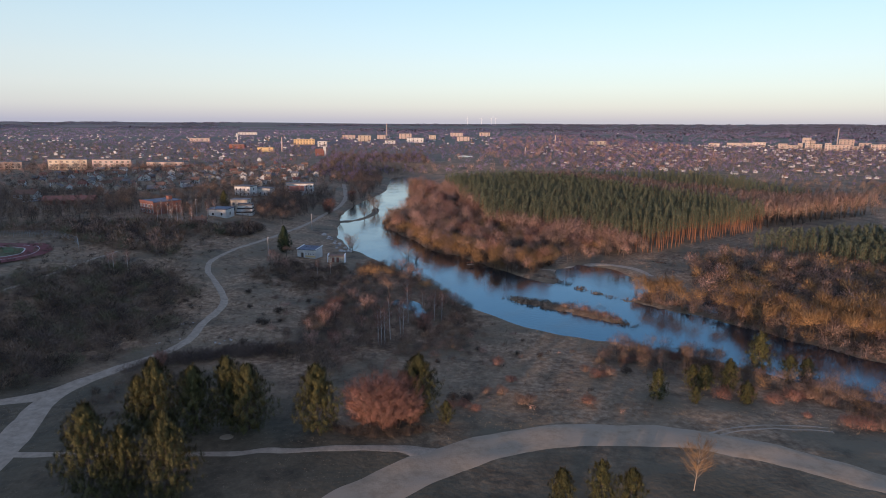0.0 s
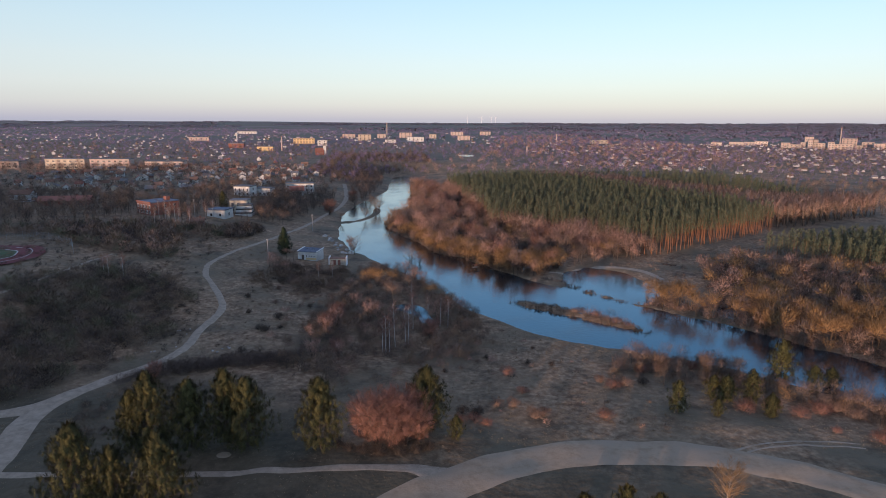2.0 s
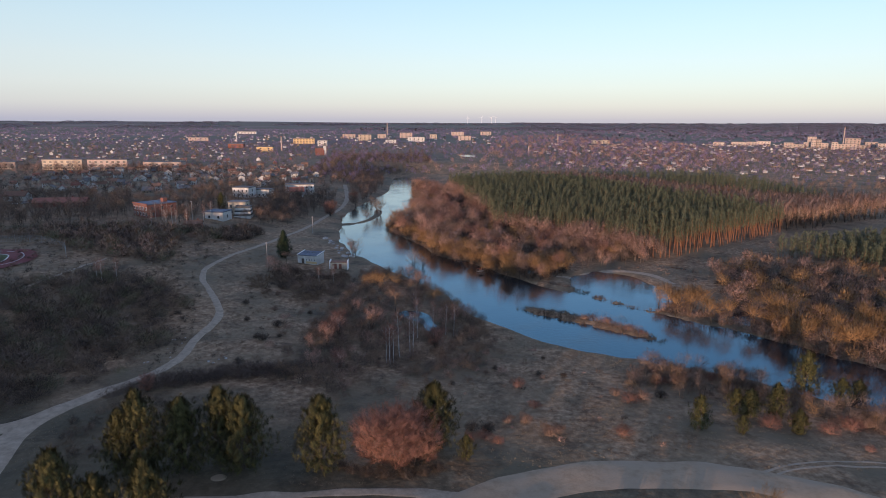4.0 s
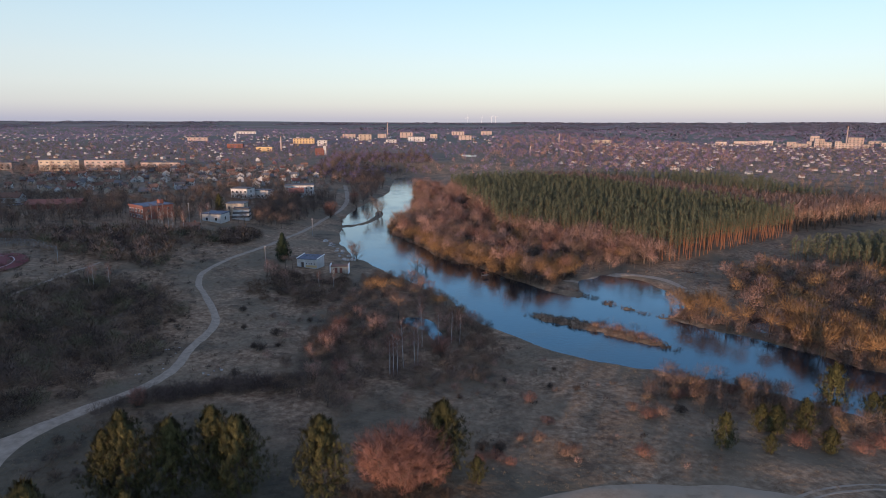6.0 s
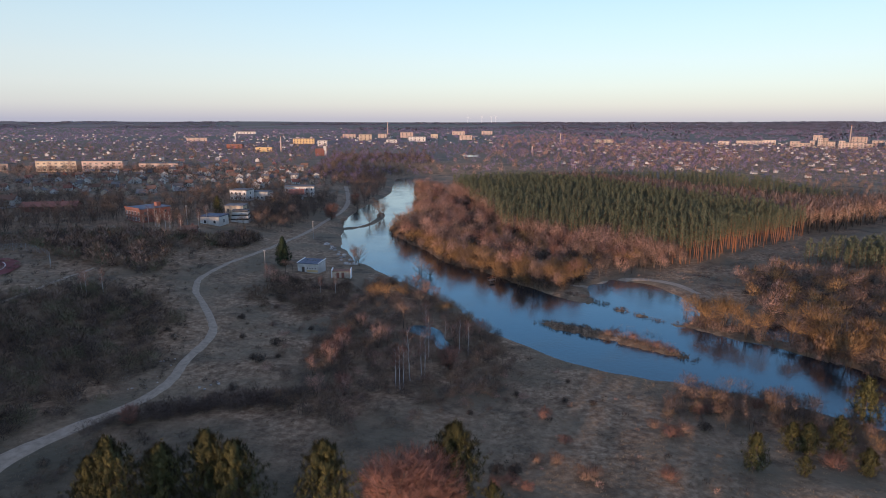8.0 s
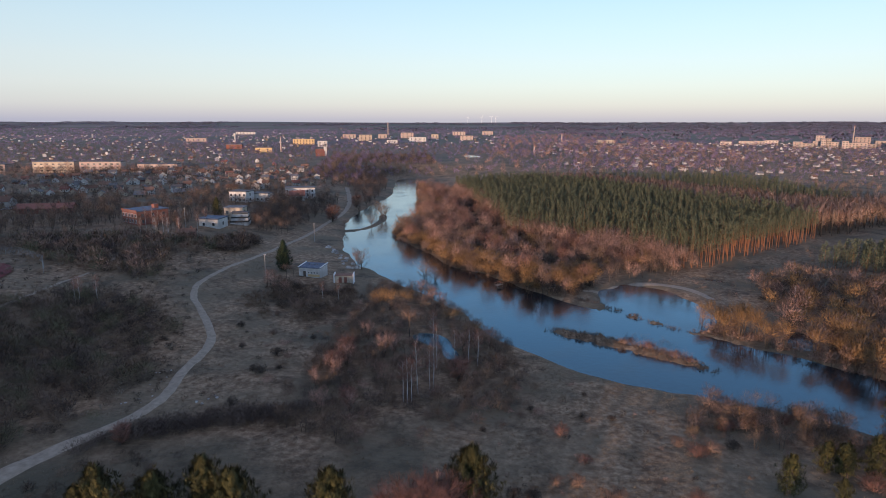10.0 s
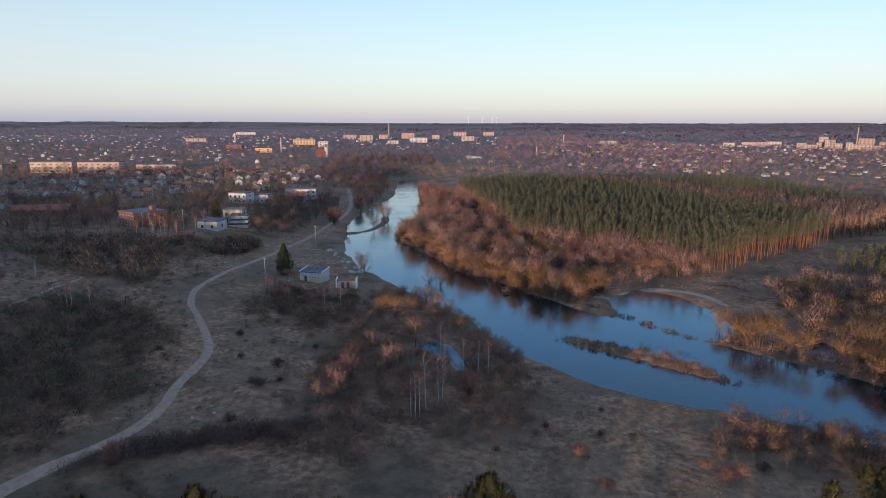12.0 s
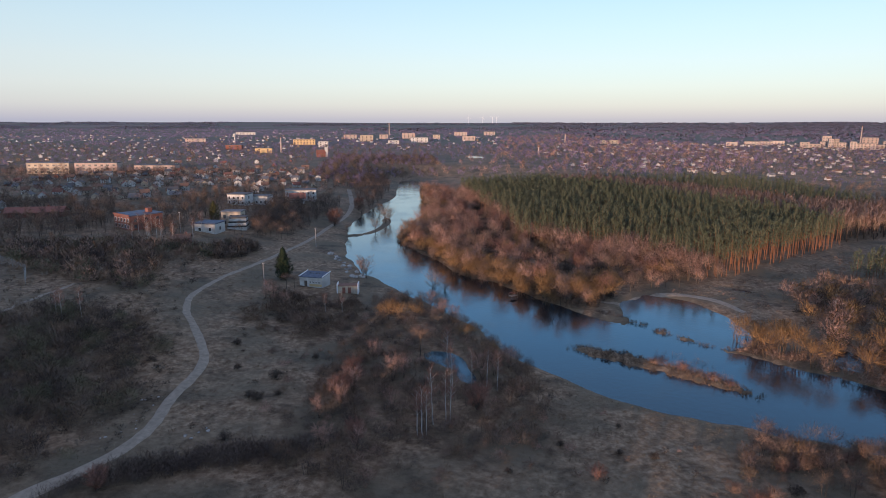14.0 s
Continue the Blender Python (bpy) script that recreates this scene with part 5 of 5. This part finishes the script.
house(-247, 381, 4, 12, 8, 3, 2.2, "plaster", "brown_roof", "low white house with brown roof", category="house")
house(-206, 356, 12, 26, 8, 2.6, 2.0, "brick", "tile", "long low barn with red roof", category="barn")

# the pump house and the ruined shed on the river bank
ph = new("pump_house")
ph.matrix_basis = pose(-50.2, 261.5, gz(-50, 260) - 0.1, 0, 0, -13) @ Matrix.Diagonal((.86, .9, .9, 1))


def pump_body(bm):
    vs = box(bm, -4.8, 4.8, -3.6, 3.6, -0.5, 3.9)
    for v in vs:
        if v.co.z > 1 and v.co.y > 0:
            v.co.z += 0.5


part("wall", mesh_of(pump_body), "plaster", ph)


def pump_roof(bm):
    vs = box(bm, -5.0, 5.0, -3.8, 3.8, 3.91, 4.1)
    for v in vs:
        if v.co.y > 0:
            v.co.z += 0.52


part("roof", mesh_of(pump_roof), "felt", ph, "dark blue felt roof")
for k in (-1, 1):
    part("parapet", mesh_of(lambda bm, k=k: [setattr(v.co, "z", v.co.z + (0.52 if v.co.y > 0 else 0)) for v in box(bm, k * 4.9 - .15, k * 4.9 + .15, -3.9, 3.9, 4.11, 4.45)] and None), "white", ph)
put("door", slab_mesh(-0.6, 0.6, -.06, .06, 0, 2.3), "door", ph, -2.2, -3.6, 0.3)
for k in range(4):
    part("pane", slab_mesh(-.26, .26, -.07, .07, -.34, .34), "glass", put("window", slab_mesh(-.34, .34, -.05, .05, -.42, .42), "white", ph, -0.3 + k * 1.25, -3.6, 2.1))
put("wall_panel", slab_mesh(-2.6, 2.6, -.04, .04, 0, 0.9), "yellow", ph, 1.9, -3.6, 0.5)
for k in range(4):
    put("roof_vent", slab_mesh(-.18, .18, -.18, .18, 0, .5), "slate", ph, -2 + k * 1.3, 0.6 - 0.2 * (k % 2), 4.3)
tagged(ph, "small white pump house with dark blue flat roof", "pump house")
shed = new("ruined_shed")
shed.matrix_basis = pose(-37.6, 253.3, gz(-37.6, 252) - 0.1, 0, 0, 2)
part("wall", slab_mesh(-3.2, 3.2, -1.6, -1.3, -0.4, 2.5), "cream", shed, "pinkish plastered front wall")
part("wall", slab_mesh(-3.2, 3.2, 1.3, 1.6, -0.4, 2.5), "brick", shed)
for k in (-1, 1):
    part("end_wall", slab_mesh(k * 3.35 - .15, k * 3.35 + .15, -1.9, 1.7, -0.4, 3.3), "white", shed, "white end wall")
part("roof", slab_mesh(-3.19, 3.19, -1.75, 1.7, 2.51, 2.66), "brown_roof", shed)
for k, xk in enumerate((-1.2, 0.6)):
    put("door", slab_mesh(-0.5, 0.5, -.05, .05, 0, 2.0), "brick", shed, xk, -1.6, 0.1)
tagged(shed, "small roofed shed with white end walls", "shed")

# houses of the town, in rows
PROTO = []
for i, (w, d, h, r, wall, roof, st, lab) in enumerate([
        (10, 8, 3.0, 3.2, "plaster", "tile", 1, "white house with red gabled roof"), (9, 8, 5.4, 2.6, "cream", "slate", 2, "cream two-storey house with grey roof"),
        (11, 8, 3.0, 3.4, "timber", "slate", 1, "wooden house with grey gabled roof"), (9, 9, 5.2, 3.0, "plaster", "brown_roof", 2, "white two-storey house with brown roof"),
        (12, 8, 3.2, 3.0, "cream", "brown_roof", 1, "cream house with brown gabled roof"), (8, 7, 2.8, 2.8, "brick", "slate", 1, "brick house with grey gabled roof"),
        (10, 9, 5.6, 2.4, "plaster", "slate", 2, "white two-storey house with grey roof")]):
    PROTO.append((w, d, h, r, wall, roof, st, lab))
made = {}
rh = np.random.RandomState(11)


def town(poly, step, seed, keep, base_turn, prefer=None):
    x, y = scatter(poly, step, seed, keep=keep, shore=30, road=12)
    for px, py in zip(x, y):
        i = rh.randint(len(PROTO)) if prefer is None else prefer[rh.randint(len(prefer))]
        turn = base_turn + 90 * rh.randint(2) + rh.uniform(-12, 12)
        if i not in made:
            w, d, h, r, wall, roof, st, lab = PROTO[i]
            made[i] = house(px, py, turn, w, d, h, r, wall, roof, lab, st, "houses of the town")
            made[i].scale = (0.6, 0.6, 0.6)
        else:
            c = copy_thing(made[i], pose(px, py, gz(px, py), 0, 0, turn))
            s = rh.uniform(0.42, 0.62)
            c.scale = (s, s, s)


town([(-330, 470), (-250, 420), (-150, 420), (-112, 480), (-95, 560), (-130, 640), (-330, 640)], 14, 101, 0.7, 20)
town([(-330, 640), (-130, 650), (-150, 800), (-300, 800)], 32, 102, 0.55, 10)
town([(520, 430), (760, 450), (760, 560), (620, 520), (360, 560)], 24, 106, 0.6, -15, [2, 4, 5, 1, 2, 3])


def simple_house(w, d, h, r):
    wall, roof = bmesh.new(), bmesh.new()
    gable_wall(wall, w, d, h, r)
    gable_roof(roof, w, d, h, r)
    out = []
    for bm in (wall, roof):
        bmesh.ops.triangulate(bm, faces=bm.faces)
        bm.normal_update()
        b = Build()
        for f in bm.faces:
            b.f.append(tuple(len(b.v) + k for k in range(3)))
            b.v += [v.co.copy() for v in f.verts]
            b.n += [f.normal.copy()] * 3
        bm.free()
        out.append(b)
    return tuple(out)


SIMPLE = [simple_house(10, 8, 3.0, 3.2), simple_house(9, 8, 5.4, 2.6), simple_house(12, 9, 3.2, 3.0)]
for k, (poly, step, keep) in enumerate([
        ([(-800, 640), (-330, 640), (-300, 800), (-150, 830), (-230, 1000), (-800, 1000)], 23, 0.6), ([(-900, 1000), (-230, 1000), (-100, 1250), (-250, 1700), (-1300, 1700)], 30, 0.55),
        ([(140, 820), (330, 870), (620, 870), (900, 1000), (700, 1250), (330, 1250), (120, 1000)], 19, 0.75), ([(620, 860), (760, 560), (1000, 560), (1100, 900), (900, 1000)], 20, 0.7),
        ([(120, 690), (300, 600), (620, 520), (760, 700), (620, 860), (330, 860), (140, 800)], 17, 0.62), ([(-120, 1000), (300, 1100), (300, 1600), (-200, 1600)], 36, 0.6), ([(-1500, 1700), (1600, 1700), (2200, 2600), (-2400, 2600)], 130, 0.5)]):
    x, y = scatter(poly, step, 120 + k, keep=keep, shore=30, road=12, clump=-0.3, size=110)
    for j, (wall, roof) in enumerate((("plaster", "slate"), ("plaster", "brown_roof"), ("timber", "slate"))):
        if len(x[j::3]):
            wood_stuff("far_houses", SIMPLE, wall, roof, x[j::3], y[j::3], 0.3, 0.52, 140 + 3 * k + j, "small gabled houses in the distance", "houses")

# apartment blocks and landmarks
APT = "cream concrete apartment block glowing in low sun"
for x, y, w, st, wall, turn in [(-354, 606, 36, 3, "cream", 4), (-313, 608, 36, 3, "panel", 4), (-268, 622, 36, 2, "panel", 2), (-412, 610, 24, 2, "panel", 0)]:
    block("apartment_block", x, y, turn, w, 12, st, wall, "pale four-storey apartment block", 5, group="apartment blocks of the old town", sides=False)
for x, y, w, st in [(586, 1106, 14, 4), (603, 1106, 17, 3), (632, 1130, 13, 4), (618, 1088, 7, 6), (628, 1090, 7, 6), (642, 1092, 16, 4), (632, 1053, 9, 5), (644, 1055, 9, 4), (731, 1164, 24, 6), (660, 1057, 17, 4), (690, 1078, 14, 3), (751, 1143, 19, 4), (728, 1082, 12, 4), (753, 1083, 35, 4), (549, 1210, 25, 3), (574, 1213, 21, 2), (611, 1241, 23, 2), (499, 1180, 19, 3), (710, 1255, 15, 6)]:
    block("apartment_block", x, y, -24, w, 12, max(2, st - 1), "panel", APT, 5, group="apartment blocks of the new estate", sides=False)
for x, y, w, st, wall in [(-332, 1023, 36, 2, "brick"), (-259, 929, 34, 2, "yellow"), (-225, 1490, 44, 4, "panel"), (-150, 1500, 30, 4, "panel"), (-95, 1520, 44, 5, "panel"), (-30, 1500, 24, 4, "cream"), (30, 1750, 50, 4, "panel"), (110, 1800, 44, 4, "panel"),
                          (-60, 1300, 50, 4, "plaster"), (-170, 1350, 40, 5, "cream"), (40, 1400, 40, 4, "panel"), (-210, 1100, 24, 4, "plaster"), (-105, 1230, 30, 3, "plaster"), (300, 1250, 50, 3, "cream"), (-560, 1800, 80, 3, "plaster"), (-500, 1300, 60, 3, "panel")]:
    block("apartment_block", x, y, 6, w * 0.66, 12, max(2, st - 1), wall, "pale sunlit town block in the distance", 8, group="blocks of the town centre", sides=False)
block("school_building", -261, 1187, 8, 38, 14, 3, "yellow", "long yellow building lit by low sun", 5, "building", sides=False)


def lathe(bm, prof, n=12):
    rings = [[bm.verts.new((r * math.cos(6.2832 * k / n), r * math.sin(6.2832 * k / n), z)) for k in range(n)] for r, z in prof]
    for a, b in zip(rings[:-1], rings[1:]):
        for k in range(n):
            bm.faces.new((a[k], a[(k + 1) % n], b[(k + 1) % n], b[k]))
    bm.faces.new(rings[-1])
    bm.faces.new(rings[0][::-1])


wt = new("water_tower")
wt.matrix_basis = pose(-405, 1244, gz(-405, 1244)) @ Matrix.Diagonal((.6, .6, .75, 1))
part("shaft", mesh_of(lambda bm: lathe(bm, [(2.6, -1), (2.2, 8), (2.2, 16)])), "plaster", wt)
part("tank", mesh_of(lambda bm: lathe(bm, [(2.3, 16.01), (4.2, 19), (4.2, 23), (2.5, 24)])), "plaster", wt)
tagged(wt, "pale concrete water tower above the roofs", "water tower")
ch = new("church")
ch.matrix_basis = pose(-163, 842, gz(-163, 842), 0, 0, 20) @ Matrix.Diagonal((.66, .66, .8, 1))
part("nave", mesh_of(lambda bm: gable_wall(bm, 16, 9, 6, 5)), "brick", ch)
part("roof", mesh_of(lambda bm: gable_roof(bm, 16, 9, 6, 5)), "tile", ch)
part("tower", slab_mesh(7.5, 12.5, -2.5, 2.5, -1, 15), "plaster", ch, "white plastered tower")
part("spire", mesh_of(lambda bm: [setattr(v, "co", v.co + Vector((10, 0, 0))) for v in (lathe(bm, [(2.6, 15.004), (1.6, 17), (1.7, 18), (0.3, 20)], 8), bm.verts)[1]] and None), "slate", ch)
tagged(ch, "small church with white tower and red roof", "church")
for x, y, h, r in ((712, 1159, 34, 0.8), (-237, 935, 20, 0.8), (-141, 1540, 34, 0.9), (113, 872, 11, 0.8), (226, 1300, 16, 0.9)):
    c = new("factory_chimney")
    c.location = (x, y, gz(x, y))
    part("shaft", mesh_of(lambda bm: lathe(bm, [(r * 1.6, -1), (r, h), (r * 1.05, h + .3)], 10)), "panel", c)
    part("rim", mesh_of(lambda bm: lathe(bm, [(r * 1.25, h + .31), (r * 1.25, h + 1.2)], 10)), "brick", c)
    tagged(c, "tall slim pale chimney above the town", "chimney")
for k, (x, y) in enumerate(((150, 4700), (255, 4750), (325, 4720), (360, 4780))):
    t = new("wind_turbine")
    t.location = (x, y, gz(x, y))
    part("mast", mesh_of(lambda bm: lathe(bm, [(0.9, -2), (0.5, 42)], 8)), "white", t)
    part("hub", mesh_of(lambda bm: box(bm, -1, 1, -2.5, 1.5, 41, 43.5)), "white", t)
    for j in range(3):
        bl = part("blade", mesh_of(lambda bm: [setattr(v.co, "x", v.co.x * (1 - v.co.z / 30)) for v in box(bm, -.45, .45, -2.7, -2.5, 0.6, 22)] and None), "white", t)
        bl.matrix_basis = pose(0, 0, 42, 0, 120 * j + 25 * k, 0)
    tagged(t, "white wind turbine on the horizon", "wind turbine", "wind turbines")
lake = new("lake", mesh_of(lambda bm: bmesh.ops.create_circle(bm, cap_ends=True, segments=28, radius=1)))
lake.matrix_basis = pose(30, 836, gz(30, 850) + 0.25, 0, 0, 0) @ Matrix.Diagonal((10, 22, 1, 1))
lake.data.materials.append(M["water"])
tagged(lake, "small pond shining among the far houses", "pond", kind="structure")

# ---------------------------------------------------------------- sports ground, poles, stones


def oval(name, r0, r1, mat, lift, label, half=42, cx=-197, cy=221):
    pts = [(cx + half + math.cos(a) * 1, cy + math.sin(a), math.cos(a), math.sin(a)) for a in np.linspace(-math.pi / 2, math.pi / 2, 40)]
    pts += [(cx - half, cy, math.cos(a), math.sin(a)) for a in np.linspace(math.pi / 2, 1.5 * math.pi, 40)]
    bm = bmesh.new()
    rows = []
    for px, py, c, s in pts:
        ox, oy = (cx + half, cy) if px > cx else (cx - half, cy)
        rows.append([bm.verts.new((ox + c * r, oy + s * r, gz(ox + c * r, oy + s * r) + lift)) for r in np.linspace(r0, r1, 4)])
    m = len(rows)
    for i in range(m):
        a, b = rows[i], rows[(i + 1) % m]
        for k in range(3):
            bm.faces.new((a[k], a[k + 1], b[k + 1], b[k]))
    me = bpy.data.meshes.new(name)
    bm.to_mesh(me)
    bm.free()
    ob = new(name, me)
    me.materials.append(M[mat])
    return tagged(ob, label, "sports ground", kind="structure")


oval("running_track", 11, 19.5, "red_clay", 0.35, "dark red running track with pale lines")
oval("infield", 0.3, 10.8, "turf", 0.33, "green turf inside the running track")
oval("track_line", 10.8, 11.1, "white", 0.38, "white line along the running track")
oval("track_line", 15.2, 15.45, "white", 0.38, "white line along the running track")
fence = new("mesh_fence")
fence.location = (0, 0, 0)
FENCE = spline([(-200, 252.5), (-172, 253.5), (-154, 254), (-137, 243), (-128, 230)], 3.0)
POST = mesh_of(lambda bm: lathe(bm, [(0.06, -0.3), (0.06, 3.0)], 6))
for i, (x, y) in enumerate(FENCE[::2]):
    put("post", POST, "steel", fence, x, y, gz(x, y))
for a, b in zip(FENCE[:-2:2], FENCE[2::2]):
    L = math.hypot(b[0] - a[0], b[1] - a[1])

    def wires(bm, L=L):
        for k in range(6):
            box(bm, 0, L, -.015, .015, 0.4 + k * .48, 0.43 + k * .48)
        for k in range(int(L / .6)):
            box(bm, k * .6, k * .6 + .03, -.012, .012, 0.4, 2.85)
    put("wire_panel", mesh_of(wires), "steel", fence, a[0], a[1], gz(a[0], a[1]), math.degrees(math.atan2(b[1] - a[1], b[0] - a[0])))
tagged(fence, "tall galvanised mesh fence round the sports ground", "fence")
for k in range(4):
    fp = new("flag_pole")
    fp.location = (-150.5 - 0.9 * k, 203 + 1.0 * k, gz(-150, 203))
    part("pole", mesh_of(lambda bm: lathe(bm, [(0.09, -0.3), (0.05, 7)], 6)), "white", fp)
    part("finial", mesh_of(lambda bm: bmesh.ops.create_uvsphere(bm, u_segments=6, v_segments=4, radius=0.12, matrix=Matrix.Translation((0, 0, 7.1)))), "white", fp)
    tagged(fp, "white flag pole beside the running track", "flag pole", "flag poles")
for x, y, h in ((-65.1, 252.9, 7.8), (-62.8, 324.1, 8.4), (-119.5, 318, 9)):
    up = new("utility_pole")
    up.location = (x, y, gz(x, y))
    part("pole", mesh_of(lambda bm: lathe(bm, [(0.17, -0.5), (0.11, h)], 7)), "pole", up)
    part("crossarm", slab_mesh(-.35, .35, -.05, .05, h - .4, h - .3), "pole", up)
    for k in (-.3, .3):
        put("insulator", mesh_of(lambda bm: lathe(bm, [(.05, 0), (.05, .18)], 6)), "white", up, k, 0, h - .3)
    tagged(up, "weathered grey utility pole", "utility pole", "utility poles")
ROCK = []
for i in range(3):
    def rock(bm, i=i):
        bmesh.ops.create_icosphere(bm, subdivisions=2, radius=1)
        rg = random.Random(i)
        for v in bm.verts:
            v.co = v.co * rg.uniform(.75, 1.15)
            v.co.z *= 0.6
    ROCK.append(mesh_of(rock))
rs = random.Random(3)
for k in range(46):
    if k < 22:
        x, y, s = -60 + rs.uniform(-6, 1), 163 + rs.uniform(-9, 9), rs.uniform(.08, .28)
    elif k < 40:
        u = rs.random()
        x, y, s = -53 + 17 * u + rs.uniform(-2, 2), 313 - 42 * u + rs.uniform(-3, 3), rs.uniform(.6, 1.5)
    else:
        x, y, s = -50 + rs.uniform(-3, 3), 156 + rs.uniform(-2, 2), rs.uniform(.2, .4)
    if min(float(line_dist(x, y, L)) for L in ROADS) < .6 or float(river_dist(x, y)) < 0.5:
        continue
    r = new("stone", ROCK[k % 3])
    if not ROCK[k % 3].materials:
        ROCK[k % 3].materials.append(M["stone"])
    r.matrix_basis = pose(x, y, gz(x, y) + 0.1 * s, 0, 0, rs.uniform(0, 360)) @ Matrix.Diagonal((s, s * rs.uniform(.7, 1.2), s, 1))
    tagged(r, "pale rubble stone lying in dry grass", "stone", "rubble stones")
patch = new("sand_patch", mesh_of(lambda bm: bmesh.ops.create_uvsphere(bm, u_segments=20, v_segments=8, radius=1)))
patch.matrix_basis = pose(-31.8, 108, gz(-31.8, 108) - 0.02) @ Matrix.Diagonal((1.3, 1.0, 0.14, 1))
patch.data.materials.append(M["sand"])
tagged(patch, "small pale heap of sand beside the lane", "sand heap")
house(-111, 298.3, 12, 7, 4.5, 2.2, 1.2, "brick", "brown_roof", "small red brick shed among birches", category="shed", windows=False)

# ---------------------------------------------------------------- the fishing jetty and the parked cars
M["rust"] = material("rusty_paint", [(0.26, 0.10, 0.07), (0.36, 0.16, 0.11)], scale=3, rough=0.7)
M["rubber"] = material("tyre_rubber", [(0.015, 0.015, 0.016), (0.03, 0.03, 0.03)], scale=8)
M["car_glass"] = material("car_glass", [(0.02, 0.022, 0.025), (0.04, 0.042, 0.045)], scale=2, rough=0.08, spec=0.7)
jetty = new("fishing_jetty")
jetty.matrix_basis = pose(16.5, 250.5, 0, 0, 0, 38)
PLANK = slab_mesh(-0.09, 0.09, -0.8, 0.8, 0, 0.05)
for k in range(14):
    put("plank", PLANK, "timber", jetty, -1.3 + k * 0.2, 0, 0.9)
for kx in (-1.2, 1.2):
    for ky in (-0.7, 0.7):
        put("post", mesh_of(lambda bm: lathe(bm, [(0.08, -1.4), (0.07, 1.9)], 7)), "timber", jetty, kx, ky, 0)
for ky in (-0.7, 0.7):
    part("rail", slab_mesh(-1.3, 1.3, ky - .04, ky + .04, 1.78, 1.86), "rust", jetty, "rusty handrail")
tagged(jetty, "small wooden fishing jetty with rusty rails", "jetty")


def car(x, y, turn, paint, label):
    """A parked car: body with bonnet and boot, glazed cabin, roof, wheels, lights."""
    e = new("car")
    e.matrix_basis = pose(x, y, gz(x, y), 0, 0, turn)

    def hull(bm):
        for v in box(bm, -2.1, 2.1, -.85, .85, 0.28, 0.86):
            if v.co.z > .6:
                v.co.x *= 0.96
                v.co.y *= 0.95
        bmesh.ops.bevel(bm, geom=bm.edges[:], offset=0.09, segments=2, affect="EDGES")

    def cabin(bm):
        for v in box(bm, -1.45, 1.0, -.78, .78, 0.84, 1.36):
            if v.co.z > 1.1:
                v.co.x = v.co.x * 0.66 - 0.05
                v.co.y *= 0.8
    part("body", mesh_of(hull), paint, e)
    part("windows", mesh_of(cabin), "car_glass", e)
    part("roof", slab_mesh(-.98, .6, -.6, .6, 1.363, 1.43), paint, e)
    for kx in (-1.3, 1.3):
        for ky in (-.8, .8):
            wheel = put("wheel", mesh_of(lambda bm: lathe(bm, [(.22, -.1), (.31, -.08), (.31, .08), (.22, .1)], 14)), "rubber", e, kx, ky, 0.31)
            wheel.matrix_basis = pose(kx, ky, 0.31, 90, 0, 0)
            part("rim", mesh_of(lambda bm: lathe(bm, [(.19, -.11), (.19, .11)], 10)), "steel", wheel)
    for ky in (-.6, .6):
        part("headlight", slab_mesh(2.06, 2.12, ky - .16, ky + .16, .58, .72), "white", e)
        part("tail_light", slab_mesh(-2.12, -2.06, ky - .14, ky + .14, .6, .76), "rust", e)
    return tagged(e, label, "car", "parked cars")


M["silver"] = material("silver_car_paint", [(0.40, 0.40, 0.41), (0.45, 0.45, 0.46)], scale=2, rough=0.35, metal=0.5)
M["blue"] = material("blue_car_paint", [(0.05, 0.09, 0.20), (0.07, 0.11, 0.24)], scale=2, rough=0.35)
car(-235.0, 362.3, 70, "white", "white hatchback parked beside the low barn")
car(-231.8, 364.5, 70, "silver", "silver saloon parked beside the low barn")
car(-228.7, 366.8, 70, "blue", "dark blue saloon parked beside the low barn")
car(-228.5, 373.9, 70, "white", "white saloon parked beside the low barn")
